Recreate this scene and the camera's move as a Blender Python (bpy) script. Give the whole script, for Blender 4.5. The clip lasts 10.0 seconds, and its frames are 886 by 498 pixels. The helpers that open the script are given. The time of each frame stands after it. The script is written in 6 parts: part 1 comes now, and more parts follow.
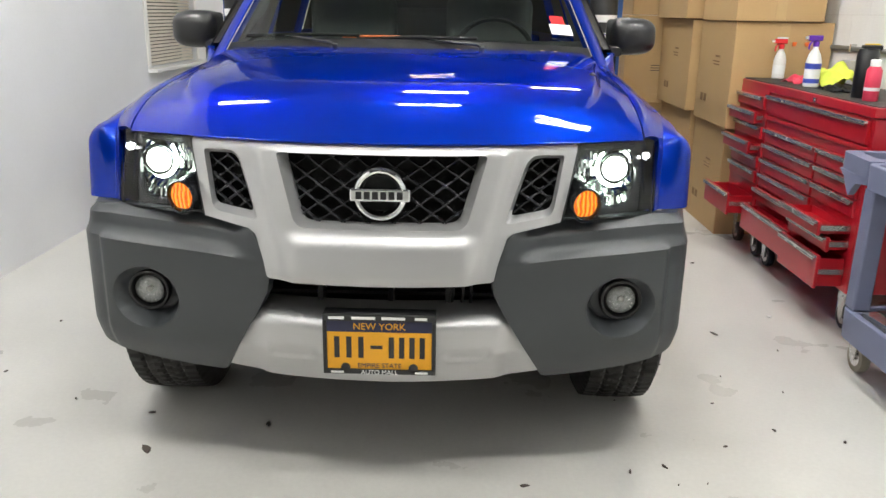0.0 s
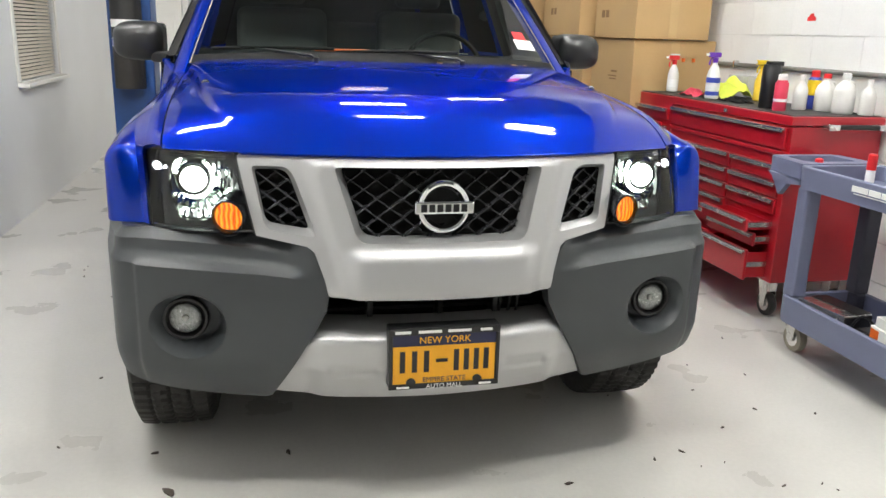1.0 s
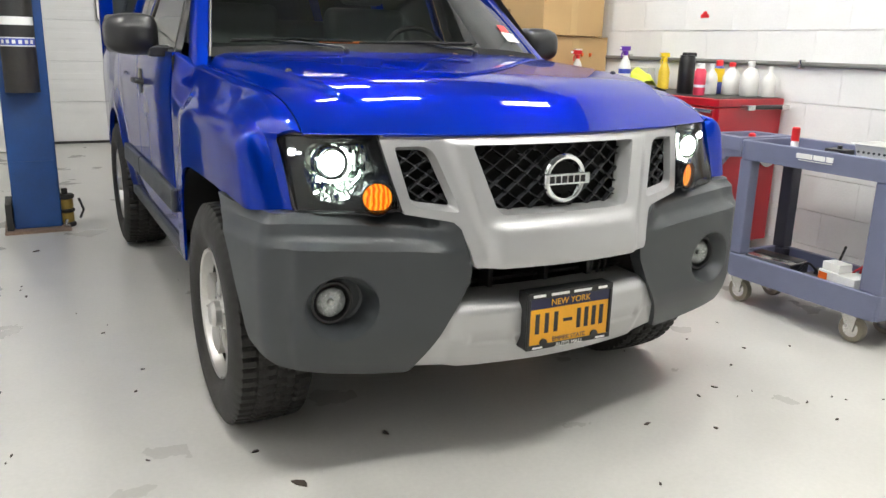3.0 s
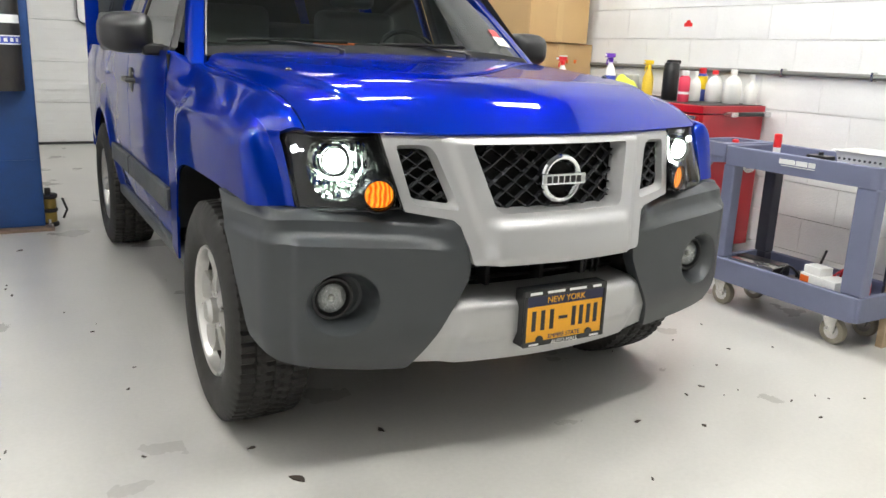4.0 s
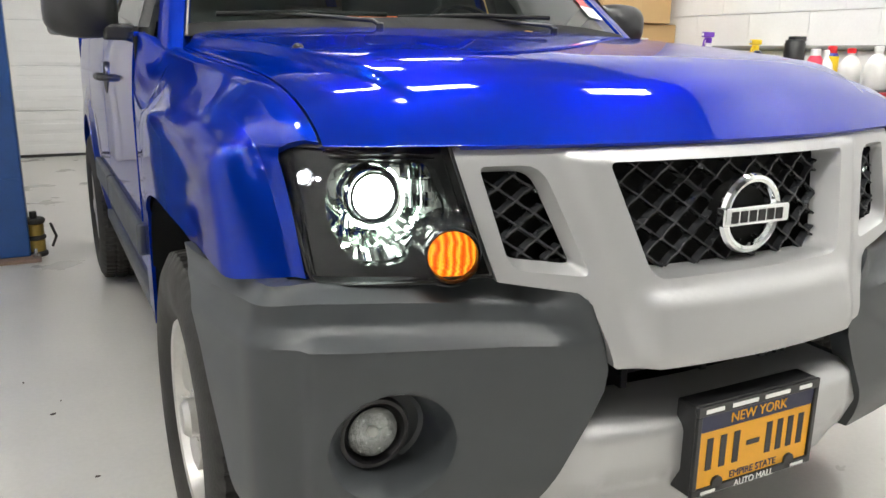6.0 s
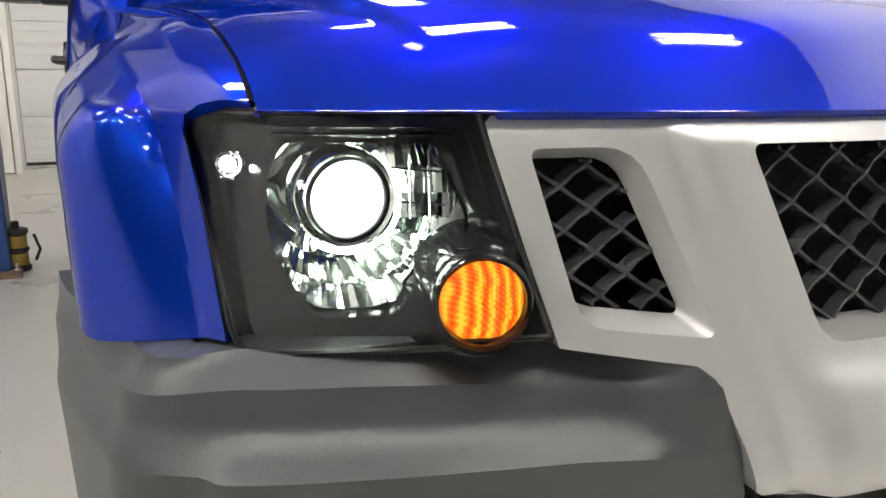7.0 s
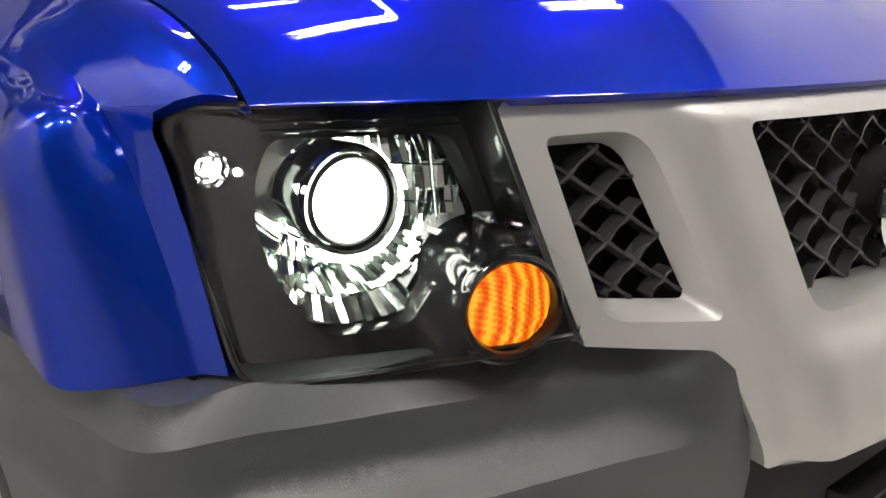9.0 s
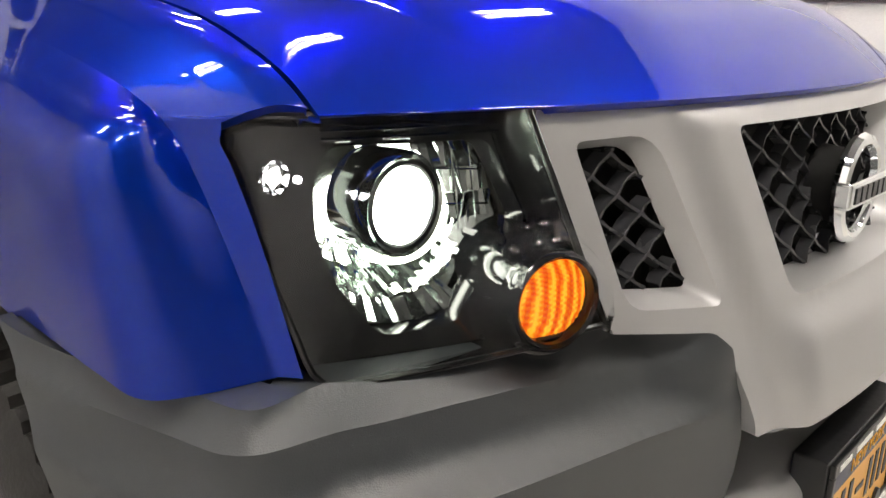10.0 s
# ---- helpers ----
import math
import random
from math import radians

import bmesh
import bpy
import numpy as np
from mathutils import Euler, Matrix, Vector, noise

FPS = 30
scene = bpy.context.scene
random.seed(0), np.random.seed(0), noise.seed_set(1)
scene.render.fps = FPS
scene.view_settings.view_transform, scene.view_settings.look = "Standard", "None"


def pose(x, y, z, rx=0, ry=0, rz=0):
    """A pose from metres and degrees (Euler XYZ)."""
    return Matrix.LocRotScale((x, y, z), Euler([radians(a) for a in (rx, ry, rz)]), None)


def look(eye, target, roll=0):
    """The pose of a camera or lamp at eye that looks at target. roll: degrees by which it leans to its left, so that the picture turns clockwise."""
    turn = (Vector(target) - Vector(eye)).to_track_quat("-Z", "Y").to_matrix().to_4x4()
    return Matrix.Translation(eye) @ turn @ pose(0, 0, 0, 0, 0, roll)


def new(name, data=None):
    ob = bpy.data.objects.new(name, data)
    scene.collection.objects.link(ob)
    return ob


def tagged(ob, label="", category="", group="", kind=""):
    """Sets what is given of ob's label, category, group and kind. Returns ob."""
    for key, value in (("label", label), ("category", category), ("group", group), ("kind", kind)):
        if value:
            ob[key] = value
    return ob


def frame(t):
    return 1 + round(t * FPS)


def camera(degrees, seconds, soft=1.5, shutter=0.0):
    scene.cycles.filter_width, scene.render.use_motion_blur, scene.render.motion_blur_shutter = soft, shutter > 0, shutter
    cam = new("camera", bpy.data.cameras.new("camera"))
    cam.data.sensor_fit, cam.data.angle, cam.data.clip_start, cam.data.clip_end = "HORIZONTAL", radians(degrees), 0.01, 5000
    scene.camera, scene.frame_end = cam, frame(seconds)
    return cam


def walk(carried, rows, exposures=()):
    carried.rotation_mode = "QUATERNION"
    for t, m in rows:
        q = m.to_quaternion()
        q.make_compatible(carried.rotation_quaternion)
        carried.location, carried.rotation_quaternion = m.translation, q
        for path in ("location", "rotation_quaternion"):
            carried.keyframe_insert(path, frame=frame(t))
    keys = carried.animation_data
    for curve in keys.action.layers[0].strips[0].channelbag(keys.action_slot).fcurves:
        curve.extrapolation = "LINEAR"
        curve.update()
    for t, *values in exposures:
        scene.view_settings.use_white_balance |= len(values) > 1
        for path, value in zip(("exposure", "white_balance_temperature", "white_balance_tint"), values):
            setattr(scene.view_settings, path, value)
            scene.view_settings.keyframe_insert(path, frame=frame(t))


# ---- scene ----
cam = camera(59.1, 10.0)
PATH = [
    (0, (0.202, -2.126, 1.393), (0.177, -0.212, 0.814), 1.0),
    (0.5, (-0.14, -2.146, 1.379), (0.052, -0.236, 0.818), 0.7),
    (1, (-0.46, -2.086, 1.375), (-0.037, -0.205, 0.841), 1.8),
    (1.5, (-0.814, -2.062, 1.371), (-0.166, -0.25, 0.827), 1.8),
    (2, (-1.096, -1.991, 1.345), (-0.34, -0.226, 0.785), 1.2),
    (2.2, (-1.191, -1.946, 1.339), (-0.404, -0.194, 0.782), 1.1),
    (3.5, (-1.48, -1.915, 1.274), (-0.518, -0.23, 0.791), 2.0),
    (4, (-1.5, -1.919, 1.273), (-0.529, -0.239, 0.785), 2.3),
    (4.5, (-1.49, -1.869, 1.262), (-0.518, -0.197, 0.752), 2.2),
    (5, (-1.379, -1.6, 1.25), (-0.422, 0.08, 0.74), 1.3),
    (5.5, (-1.279, -1.316, 1.233), (-0.353, 0.383, 0.729), 1.2),
    (5.7, (-1.237, -1.203, 1.224), (-0.325, 0.505, 0.723), 0.9),
    (7, (-0.904, -0.559, 1.09), (-0.074, 1.2, 0.628), 0.6),
    (7.5, (-0.901, -0.513, 1.089), (-0.09, 1.241, 0.572), -0.1),
    (8, (-0.891, -0.509, 1.09), (-0.079, 1.238, 0.555), 0.1),
    (8.5, (-0.92, -0.482, 1.092), (0.022, 1.202, 0.569), 0.5),
    (9, (-1.004, -0.414, 1.108), (0.167, 1.11, 0.553), 0.1),
    (9.5, (-1.129, -0.335, 1.127), (0.217, 1.025, 0.543), 0.3),
    (10, (-1.135, -0.346, 1.122), (0.252, 0.981, 0.558), 0.9),
]
EXPOSURES = [(0, 0.1, 6500, 7), (5.5, 0.2, 6500, 7), (7, 0.24, 6850, 9), (8.5, -0.02, 6950, 10), (10, -0.06, 7050, 13)]
walk(cam, [(t, look(eye, target, roll)) for t, eye, target, roll in PATH], EXPOSURES)
# ceiling lights: x, y
LIGHTS = [(-1.25, -1.0), (0.15, -1.2), (1.4, -1.0), (0.15, 1.15), (0.15, 2.5), (1.5, 0.7), (1.35, 3.9), (-1.6, 1.3), (0.15, 5.6)]

# ---- world and light ----
world = bpy.data.worlds.new("workshop_world")
scene.world = world
world.use_nodes = True
world.node_tree.nodes["Background"].inputs[0].default_value = (0.9, 0.95, 1.0, 1)
world.node_tree.nodes["Background"].inputs[1].default_value = 0.01
TUBE_STRENGTH = 207.0
LAMP_STRENGTH = 30.0


# ---- materials ----
def mat(name, color, rough=0.5, metal=0.0, coat=0.0, var=0.12, scale=6.0, fine=90.0, bump=0.05, rvar=0.12,
        stain=None, stain_amount=0.0, spec=0.5, emit=None, strength=0.0, coords="Object"):
    """A principled surface with two scales of uneven colour, gloss and relief."""
    m = bpy.data.materials.new(name)
    m.use_nodes = True
    nt = m.node_tree
    b = nt.nodes["Principled BSDF"]
    tc = nt.nodes.new("ShaderNodeTexCoord")
    n1 = nt.nodes.new("ShaderNodeTexNoise")
    n1.inputs["Scale"].default_value, n1.inputs["Detail"].default_value = scale, 6
    n2 = nt.nodes.new("ShaderNodeTexNoise")
    n2.inputs["Scale"].default_value, n2.inputs["Detail"].default_value = fine, 3
    for n in (n1, n2):
        nt.links.new(tc.outputs[coords], n.inputs["Vector"])
    mix = nt.nodes.new("ShaderNodeMath")
    mix.operation = "MULTIPLY_ADD"
    nt.links.new(n1.outputs["Fac"], mix.inputs[0])
    mix.inputs[1].default_value = 0.65
    half = nt.nodes.new("ShaderNodeMath")
    half.operation = "MULTIPLY"
    half.inputs[1].default_value = 0.35
    nt.links.new(n2.outputs["Fac"], half.inputs[0])
    nt.links.new(half.outputs[0], mix.inputs[2])
    ramp = nt.nodes.new("ShaderNodeMapRange")
    ramp.inputs["From Min"].default_value, ramp.inputs["From Max"].default_value = 0.3, 0.7
    ramp.inputs["To Min"].default_value, ramp.inputs["To Max"].default_value = 1 - var, 1 + var
    nt.links.new(mix.outputs[0], ramp.inputs["Value"])
    col = nt.nodes.new("ShaderNodeMix")
    col.data_type, col.blend_type = "RGBA", "MULTIPLY"
    col.inputs["Factor"].default_value = 1.0
    col.inputs[6].default_value = (*color, 1)
    nt.links.new(ramp.outputs["Result"], col.inputs[7])
    last = col.outputs[2]
    if stain:
        n3 = nt.nodes.new("ShaderNodeTexNoise")
        n3.inputs["Scale"].default_value, n3.inputs["Detail"].default_value = scale * 0.35, 5
        n3.inputs["Roughness"].default_value = 0.65
        nt.links.new(tc.outputs[coords], n3.inputs["Vector"])
        r3 = nt.nodes.new("ShaderNodeMapRange")
        r3.inputs["From Min"].default_value, r3.inputs["From Max"].default_value = 0.45, 0.85
        r3.inputs["To Max"].default_value = stain_amount
        nt.links.new(n3.outputs["Fac"], r3.inputs["Value"])
        c3 = nt.nodes.new("ShaderNodeMix")
        c3.data_type = "RGBA"
        nt.links.new(r3.outputs["Result"], c3.inputs["Factor"])
        nt.links.new(last, c3.inputs[6])
        c3.inputs[7].default_value = (*stain, 1)
        last = c3.outputs[2]
    nt.links.new(last, b.inputs["Base Color"])
    rr = nt.nodes.new("ShaderNodeMapRange")
    rr.inputs["From Min"].default_value, rr.inputs["From Max"].default_value = 0.3, 0.7
    rr.inputs["To Min"].default_value, rr.inputs["To Max"].default_value = max(0.0, rough * (1 - rvar)), min(1, rough * (1 + rvar))
    nt.links.new(n1.outputs["Fac"], rr.inputs["Value"])
    nt.links.new(rr.outputs["Result"], b.inputs["Roughness"])
    b.inputs["Metallic"].default_value = metal
    b.inputs["Specular IOR Level"].default_value = spec
    b.inputs["Coat Weight"].default_value = coat
    b.inputs["Coat Roughness"].default_value = 0.03
    if bump:
        bp = nt.nodes.new("ShaderNodeBump")
        bp.inputs["Strength"].default_value, bp.inputs["Distance"].default_value = bump, 0.01
        nt.links.new(n2.outputs["Fac"], bp.inputs["Height"])
        nt.links.new(bp.outputs[0], b.inputs["Normal"])
    if emit:
        b.inputs["Emission Color"].default_value = (*emit, 1)
        b.inputs["Emission Strength"].default_value = strength
    return m


def clear_mat(name, tint=(1, 1, 1), rough=0.0, ior=1.5):
    """A thin clear pane: see-through, with gloss by Fresnel."""
    m = bpy.data.materials.new(name)
    m.use_nodes = True
    nt = m.node_tree
    nt.nodes.remove(nt.nodes["Principled BSDF"])
    tr = nt.nodes.new("ShaderNodeBsdfTransparent")
    tr.inputs[0].default_value = (*tint, 1)
    gl = nt.nodes.new("ShaderNodeBsdfGlossy")
    gl.inputs["Roughness"].default_value = rough
    fr = nt.nodes.new("ShaderNodeFresnel")
    fr.inputs[0].default_value = ior
    mx = nt.nodes.new("ShaderNodeMixShader")
    nt.links.new(fr.outputs[0], mx.inputs[0])
    nt.links.new(tr.outputs[0], mx.inputs[1])
    nt.links.new(gl.outputs[0], mx.inputs[2])
    nt.links.new(mx.outputs[0], nt.nodes["Material Output"].inputs[0])
    return m


def glow_mat(name, color, strength):
    m = bpy.data.materials.new(name)
    m.use_nodes = True
    nt = m.node_tree
    nt.nodes.remove(nt.nodes["Principled BSDF"])
    e = nt.nodes.new("ShaderNodeEmission")
    e.inputs[0].default_value, e.inputs[1].default_value = (*color, 1), strength
    nt.links.new(e.outputs[0], nt.nodes["Material Output"].inputs[0])
    return m


M_FLOOR = mat("painted_concrete", (0.61, 0.595, 0.56), 0.30, var=0.08, scale=2.2, fine=60, bump=0.03, rvar=0.14,
              stain=(0.50, 0.46, 0.39), stain_amount=0.06)
M_WALL = mat("white_wall_paint", (0.80, 0.80, 0.80), 0.55, var=0.03, scale=2.0, fine=60, bump=0.10, stain=(0.62, 0.61, 0.60), stain_amount=0.25)
M_BLOCK = mat("white_block_paint", (0.82, 0.82, 0.81), 0.5, var=0.05, scale=4.0, fine=120, bump=0.22, stain=(0.6, 0.58, 0.55), stain_amount=0.25)
M_JOINT = mat("mortar_joint", (0.74, 0.735, 0.72), 0.8, var=0.1, scale=8)
M_DIM = mat("upper_wall_paint", (0.50, 0.50, 0.50), 0.6, var=0.1, scale=2)
M_SOUTH = mat("grey_wall_paint", (0.27, 0.27, 0.265), 0.6, var=0.08, scale=2, stain=(0.3, 0.3, 0.29), stain_amount=0.3)
M_LEAK = glow_mat("added_bowl_glow", (0.93, 1.0, 0.92), 30.0)
M_CEIL = mat("ceiling_paint", (0.12, 0.12, 0.122), 0.8, var=0.04, scale=2)
M_DOOR = mat("white_door_paint", (0.82, 0.80, 0.76), 0.4, var=0.03, scale=3, bump=0.04)
M_RIB = mat("white_sheet_steel", (0.74, 0.74, 0.73), 0.42, var=0.05, scale=2, bump=0.05, stain=(0.5, 0.49, 0.46), stain_amount=0.3)
M_BLUE = mat("blue_car_paint", (0.0, 0.021, 0.29), 0.36, metal=0.62, coat=0.85, var=0.05, scale=3, fine=900, bump=0.0, spec=0.0)
M_BLUE.node_tree.nodes["Principled BSDF"].inputs["Coat IOR"].default_value = 1.42
M_BLUE.node_tree.nodes["Principled BSDF"].inputs["Specular Tint"].default_value = (0.0, 0.05, 0.55, 1)
M_GREY = mat("dark_grey_plastic", (0.036, 0.0405, 0.0445), 0.42, var=0.08, scale=5, fine=700, bump=0.10, rvar=0.1, spec=0.6)
M_SILVER = mat("silver_matt_paint", (0.49, 0.49, 0.49), 0.42, metal=0.6, var=0.03, scale=5, fine=600, bump=0.01)
M_BLACK = mat("black_plastic", (0.012, 0.012, 0.013), 0.32, var=0.2, scale=10, bump=0.05)
M_BLACKM = mat("black_matt", (0.008, 0.008, 0.008), 0.75, var=0.25, scale=10, bump=0.08, spec=0.2)
M_GLOSSBLACK = mat("gloss_black_bezel", (0.006, 0.006, 0.007), 0.08, var=0.1, scale=10, bump=0.0, spec=0.4)
M_CHROME = mat("chrome", (0.80, 0.82, 0.82), 0.06, metal=1.0, var=0.03, bump=0.0)
M_BOWL = mat("satin_chrome", (0.72, 0.77, 0.74), 0.11, metal=1.0, var=0.03, bump=0.0)
# darker than the facets' chrome, to hold down reflections inside the lamp
M_DARKCHROME = mat("dark_chrome", (0.46, 0.50, 0.48), 0.10, metal=1.0, var=0.05, bump=0.0)
M_TYRE = mat("tyre_rubber", (0.014, 0.013, 0.0115), 0.62, var=0.2, scale=9, fine=160, bump=0.15, stain=(0.055, 0.048, 0.038), stain_amount=0.5)
M_RIM = mat("silver_alloy", (0.60, 0.59, 0.57), 0.30, metal=1.0, var=0.08, scale=9, bump=0.03, stain=(0.4, 0.35, 0.27), stain_amount=0.3)
M_GLASS = clear_mat("window_glass", (0.62, 0.72, 0.68))
M_LENS = clear_mat("clear_lamp_cover", (0.97, 0.98, 0.98), 0.0, 1.40)
M_LAMP = glow_mat("projector_light", (0.93, 1.0, 0.93), LAMP_STRENGTH)
M_MARK = glow_mat("marker_light", (0.93, 0.93, 1.0), 20.0)
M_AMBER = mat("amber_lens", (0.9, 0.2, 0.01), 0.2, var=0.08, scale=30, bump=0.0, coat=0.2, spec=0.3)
# orange-to-yellow waves paint highlight streaks; the emission stands for the headlight's spill
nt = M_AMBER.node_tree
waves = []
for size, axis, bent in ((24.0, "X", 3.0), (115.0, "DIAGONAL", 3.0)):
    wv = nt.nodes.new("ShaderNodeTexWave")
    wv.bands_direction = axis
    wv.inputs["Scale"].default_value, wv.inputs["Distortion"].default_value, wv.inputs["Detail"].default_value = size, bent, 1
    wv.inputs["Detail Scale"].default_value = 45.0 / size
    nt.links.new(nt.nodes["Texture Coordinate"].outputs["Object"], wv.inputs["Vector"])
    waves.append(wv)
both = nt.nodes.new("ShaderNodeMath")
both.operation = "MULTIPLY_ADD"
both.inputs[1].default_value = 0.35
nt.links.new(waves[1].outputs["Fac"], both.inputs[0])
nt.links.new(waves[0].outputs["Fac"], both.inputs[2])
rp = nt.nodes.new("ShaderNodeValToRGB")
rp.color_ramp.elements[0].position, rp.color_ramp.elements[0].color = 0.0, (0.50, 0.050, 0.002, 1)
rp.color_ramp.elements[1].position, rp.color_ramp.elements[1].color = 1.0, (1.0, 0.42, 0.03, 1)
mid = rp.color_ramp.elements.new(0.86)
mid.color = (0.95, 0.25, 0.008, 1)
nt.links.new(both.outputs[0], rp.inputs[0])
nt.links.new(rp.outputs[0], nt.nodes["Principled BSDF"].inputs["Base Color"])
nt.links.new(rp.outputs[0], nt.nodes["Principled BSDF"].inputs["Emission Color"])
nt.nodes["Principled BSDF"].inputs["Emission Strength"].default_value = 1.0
M_TUBE = glow_mat("lamp_tube", (1.0, 0.98, 0.95), TUBE_STRENGTH)
M_RED = mat("red_tool_paint", (0.40, 0.008, 0.018), 0.30, var=0.05, scale=6, bump=0.02, coat=0.3, rvar=0.05)
M_STEEL = mat("brushed_steel", (0.66, 0.65, 0.63), 0.25, metal=0.9, var=0.08, scale=20, bump=0.03)
M_CART = mat("blue_grey_resin", (0.165, 0.18, 0.275), 0.5, var=0.08, scale=8, fine=300, bump=0.12, stain=(0.12, 0.12, 0.17), stain_amount=0.4)
M_CARD = mat("brown_cardboard", (0.50, 0.33, 0.15), 0.75, var=0.06, scale=4, fine=140, bump=0.08, stain=(0.38, 0.25, 0.12), stain_amount=0.35)
M_TAPE = mat("parcel_tape", (0.55, 0.38, 0.19), 0.25, var=0.05)
M_LIFT = mat("blue_lift_paint", (0.012, 0.062, 0.225), 0.4, var=0.12, scale=6, bump=0.05, stain=(0.02, 0.03, 0.06), stain_amount=0.6)
M_RUBBER = mat("black_rubber", (0.018, 0.018, 0.018), 0.55, var=0.3, scale=12, bump=0.15, stain=(0.07, 0.045, 0.02), stain_amount=0.4)
M_WHITE = mat("white_plastic", (0.80, 0.80, 0.78), 0.4, var=0.03, bump=0.02)
M_JUG = mat("milky_plastic", (0.74, 0.73, 0.70), 0.35, var=0.05, scale=12, bump=0.03)
M_CREAM = mat("cream_blind", (0.72, 0.66, 0.55), 0.55, var=0.04)
M_GOLD = mat("gold_plate_paint", (0.80, 0.38, 0.012), 0.35, var=0.05, scale=14, bump=0.02)
M_NAVY = mat("navy_print", (0.012, 0.014, 0.05), 0.4, var=0.1)
M_DARKPRINT = mat("dark_print", (0.02, 0.018, 0.02), 0.5, var=0.1)
M_WOOD = mat("pale_wood", (0.45, 0.34, 0.22), 0.6, var=0.12, scale=5, bump=0.1)
M_SEAT = mat("grey_seat_cloth", (0.085, 0.092, 0.086), 0.9, var=0.12, scale=20, bump=0.2)
M_DASH = mat("charcoal_dash", (0.014, 0.015, 0.015), 0.85, var=0.1, scale=20, bump=0.2, spec=0.12)
M_SEAL = mat("grey_seal", (0.16, 0.155, 0.145), 0.5, var=0.1)
M_PURPLE = mat("purple_plastic", (0.13, 0.03, 0.40), 0.35, var=0.04)
M_REDP = mat("red_plastic", (0.70, 0.025, 0.03), 0.35, var=0.04)
M_PINK = mat("red_label", (0.68, 0.05, 0.10), 0.4, var=0.05)
M_YELLOW = mat("yellow_plastic", (0.85, 0.60, 0.02), 0.4, var=0.05)
M_LIME = mat("lime_cloth", (0.70, 0.78, 0.10), 0.9, var=0.08, scale=25, bump=0.5)
M_BLUEP = mat("blue_print", (0.05, 0.08, 0.42), 0.4, var=0.05)
M_ORANGE = mat("orange_plastic", (0.85, 0.16, 0.02), 0.4, var=0.05)
M_BRASS = mat("yellow_jack_paint", (0.35, 0.24, 0.05), 0.45, var=0.25, scale=12, metal=0.2, bump=0.1)
M_LEAF = mat("dry_leaf", (0.55, 0.33, 0.05), 0.7, var=0.2, scale=40)
M_DIRT = mat("dark_crumb", (0.06, 0.045, 0.035), 0.8, var=0.3, scale=40)


# ---- mesh helpers ----
def part(name, bm, material, parent, label="", smooth=True, angle=35, bevel=0.0, seg=2):
    """Links a bmesh as one mesh object, under a thing or a part."""
    me = bpy.data.meshes.new(name)
    bm.to_mesh(me)
    bm.free()
    if smooth:
        me.polygons.foreach_set("use_smooth", [True] * len(me.polygons))
        me.set_sharp_from_angle(angle=radians(angle))
    if material:
        me.materials.append(material)
    ob = new(name, me)
    ob.parent = parent
    if label:
        ob["label"] = label
    if bevel:
        b = ob.modifiers.new("bevel", "BEVEL")
        b.width, b.segments, b.limit_method, b.angle_limit = bevel, seg, "ANGLE", radians(38)
        b.harden_normals = True
    return ob


def thing(name, label, category, at=None, group=""):
    e = new(name)
    e.empty_display_size = 0.1
    if at is not None:
        e.matrix_world = at
    return tagged(e, label, category, group)


def box(x0, x1, y0, y1, z0, z1, bm=None):
    bm = bm or bmesh.new()
    v = [bm.verts.new(p) for p in ((x0, y0, z0), (x1, y0, z0), (x1, y1, z0), (x0, y1, z0), (x0, y0, z1), (x1, y0, z1), (x1, y1, z1), (x0, y1, z1))]
    for f in ((3, 2, 1, 0), (4, 5, 6, 7), (0, 1, 5, 4), (1, 2, 6, 5), (2, 3, 7, 6), (3, 0, 4, 7)):
        bm.faces.new([v[i] for i in f])
    return bm


def tube(points, r, n=8, bm=None, close=True):
    """A round bar along points; r is one radius or one for each point."""
    bm = bm or bmesh.new()
    pts = [Vector(p) for p in points]
    rs = r if isinstance(r, (list, tuple)) else [r] * len(pts)
    rings, side = [], None
    for i, p in enumerate(pts):
        d = (pts[min(i + 1, len(pts) - 1)] - pts[max(i - 1, 0)]).normalized()
        if side is None:
            side = d.orthogonal().normalized()
        side = (side - d * side.dot(d)).normalized()
        up = d.cross(side)
        rings.append([bm.verts.new(p + rs[i] * (side * math.cos(a) + up * math.sin(a))) for a in (2 * math.pi * k / n for k in range(n))])
    for a, b in zip(rings, rings[1:]):
        for k in range(n):
            bm.faces.new((a[k], a[(k + 1) % n], b[(k + 1) % n], b[k]))
    if close:
        bm.faces.new(rings[0][::-1])
        bm.faces.new(rings[-1])
    return bm


def lathe(profile, n=32, axis="z", bm=None, centre=(0, 0, 0), close=True):
    """Turns (radius, height) pairs round an axis."""
    bm = bm or bmesh.new()
    rings = []
    for r, h in profile:
        ring = []
        for k in range(n):
            a = 2 * math.pi * k / n
            c, s = r * math.cos(a), r * math.sin(a)
            p = {"z": (c, s, h), "y": (c, h, s), "x": (h, c, s)}[axis]
            ring.append(bm.verts.new(Vector(p) + Vector(centre)))
        rings.append(ring)
    for a, b in zip(rings, rings[1:]):
        for k in range(n):
            bm.faces.new((a[k], a[(k + 1) % n], b[(k + 1) % n], b[k]))
    if close:
        bm.faces.new(rings[0][::-1])
        bm.faces.new(rings[-1])
    bmesh.ops.recalc_face_normals(bm, faces=bm.faces)
    return bm


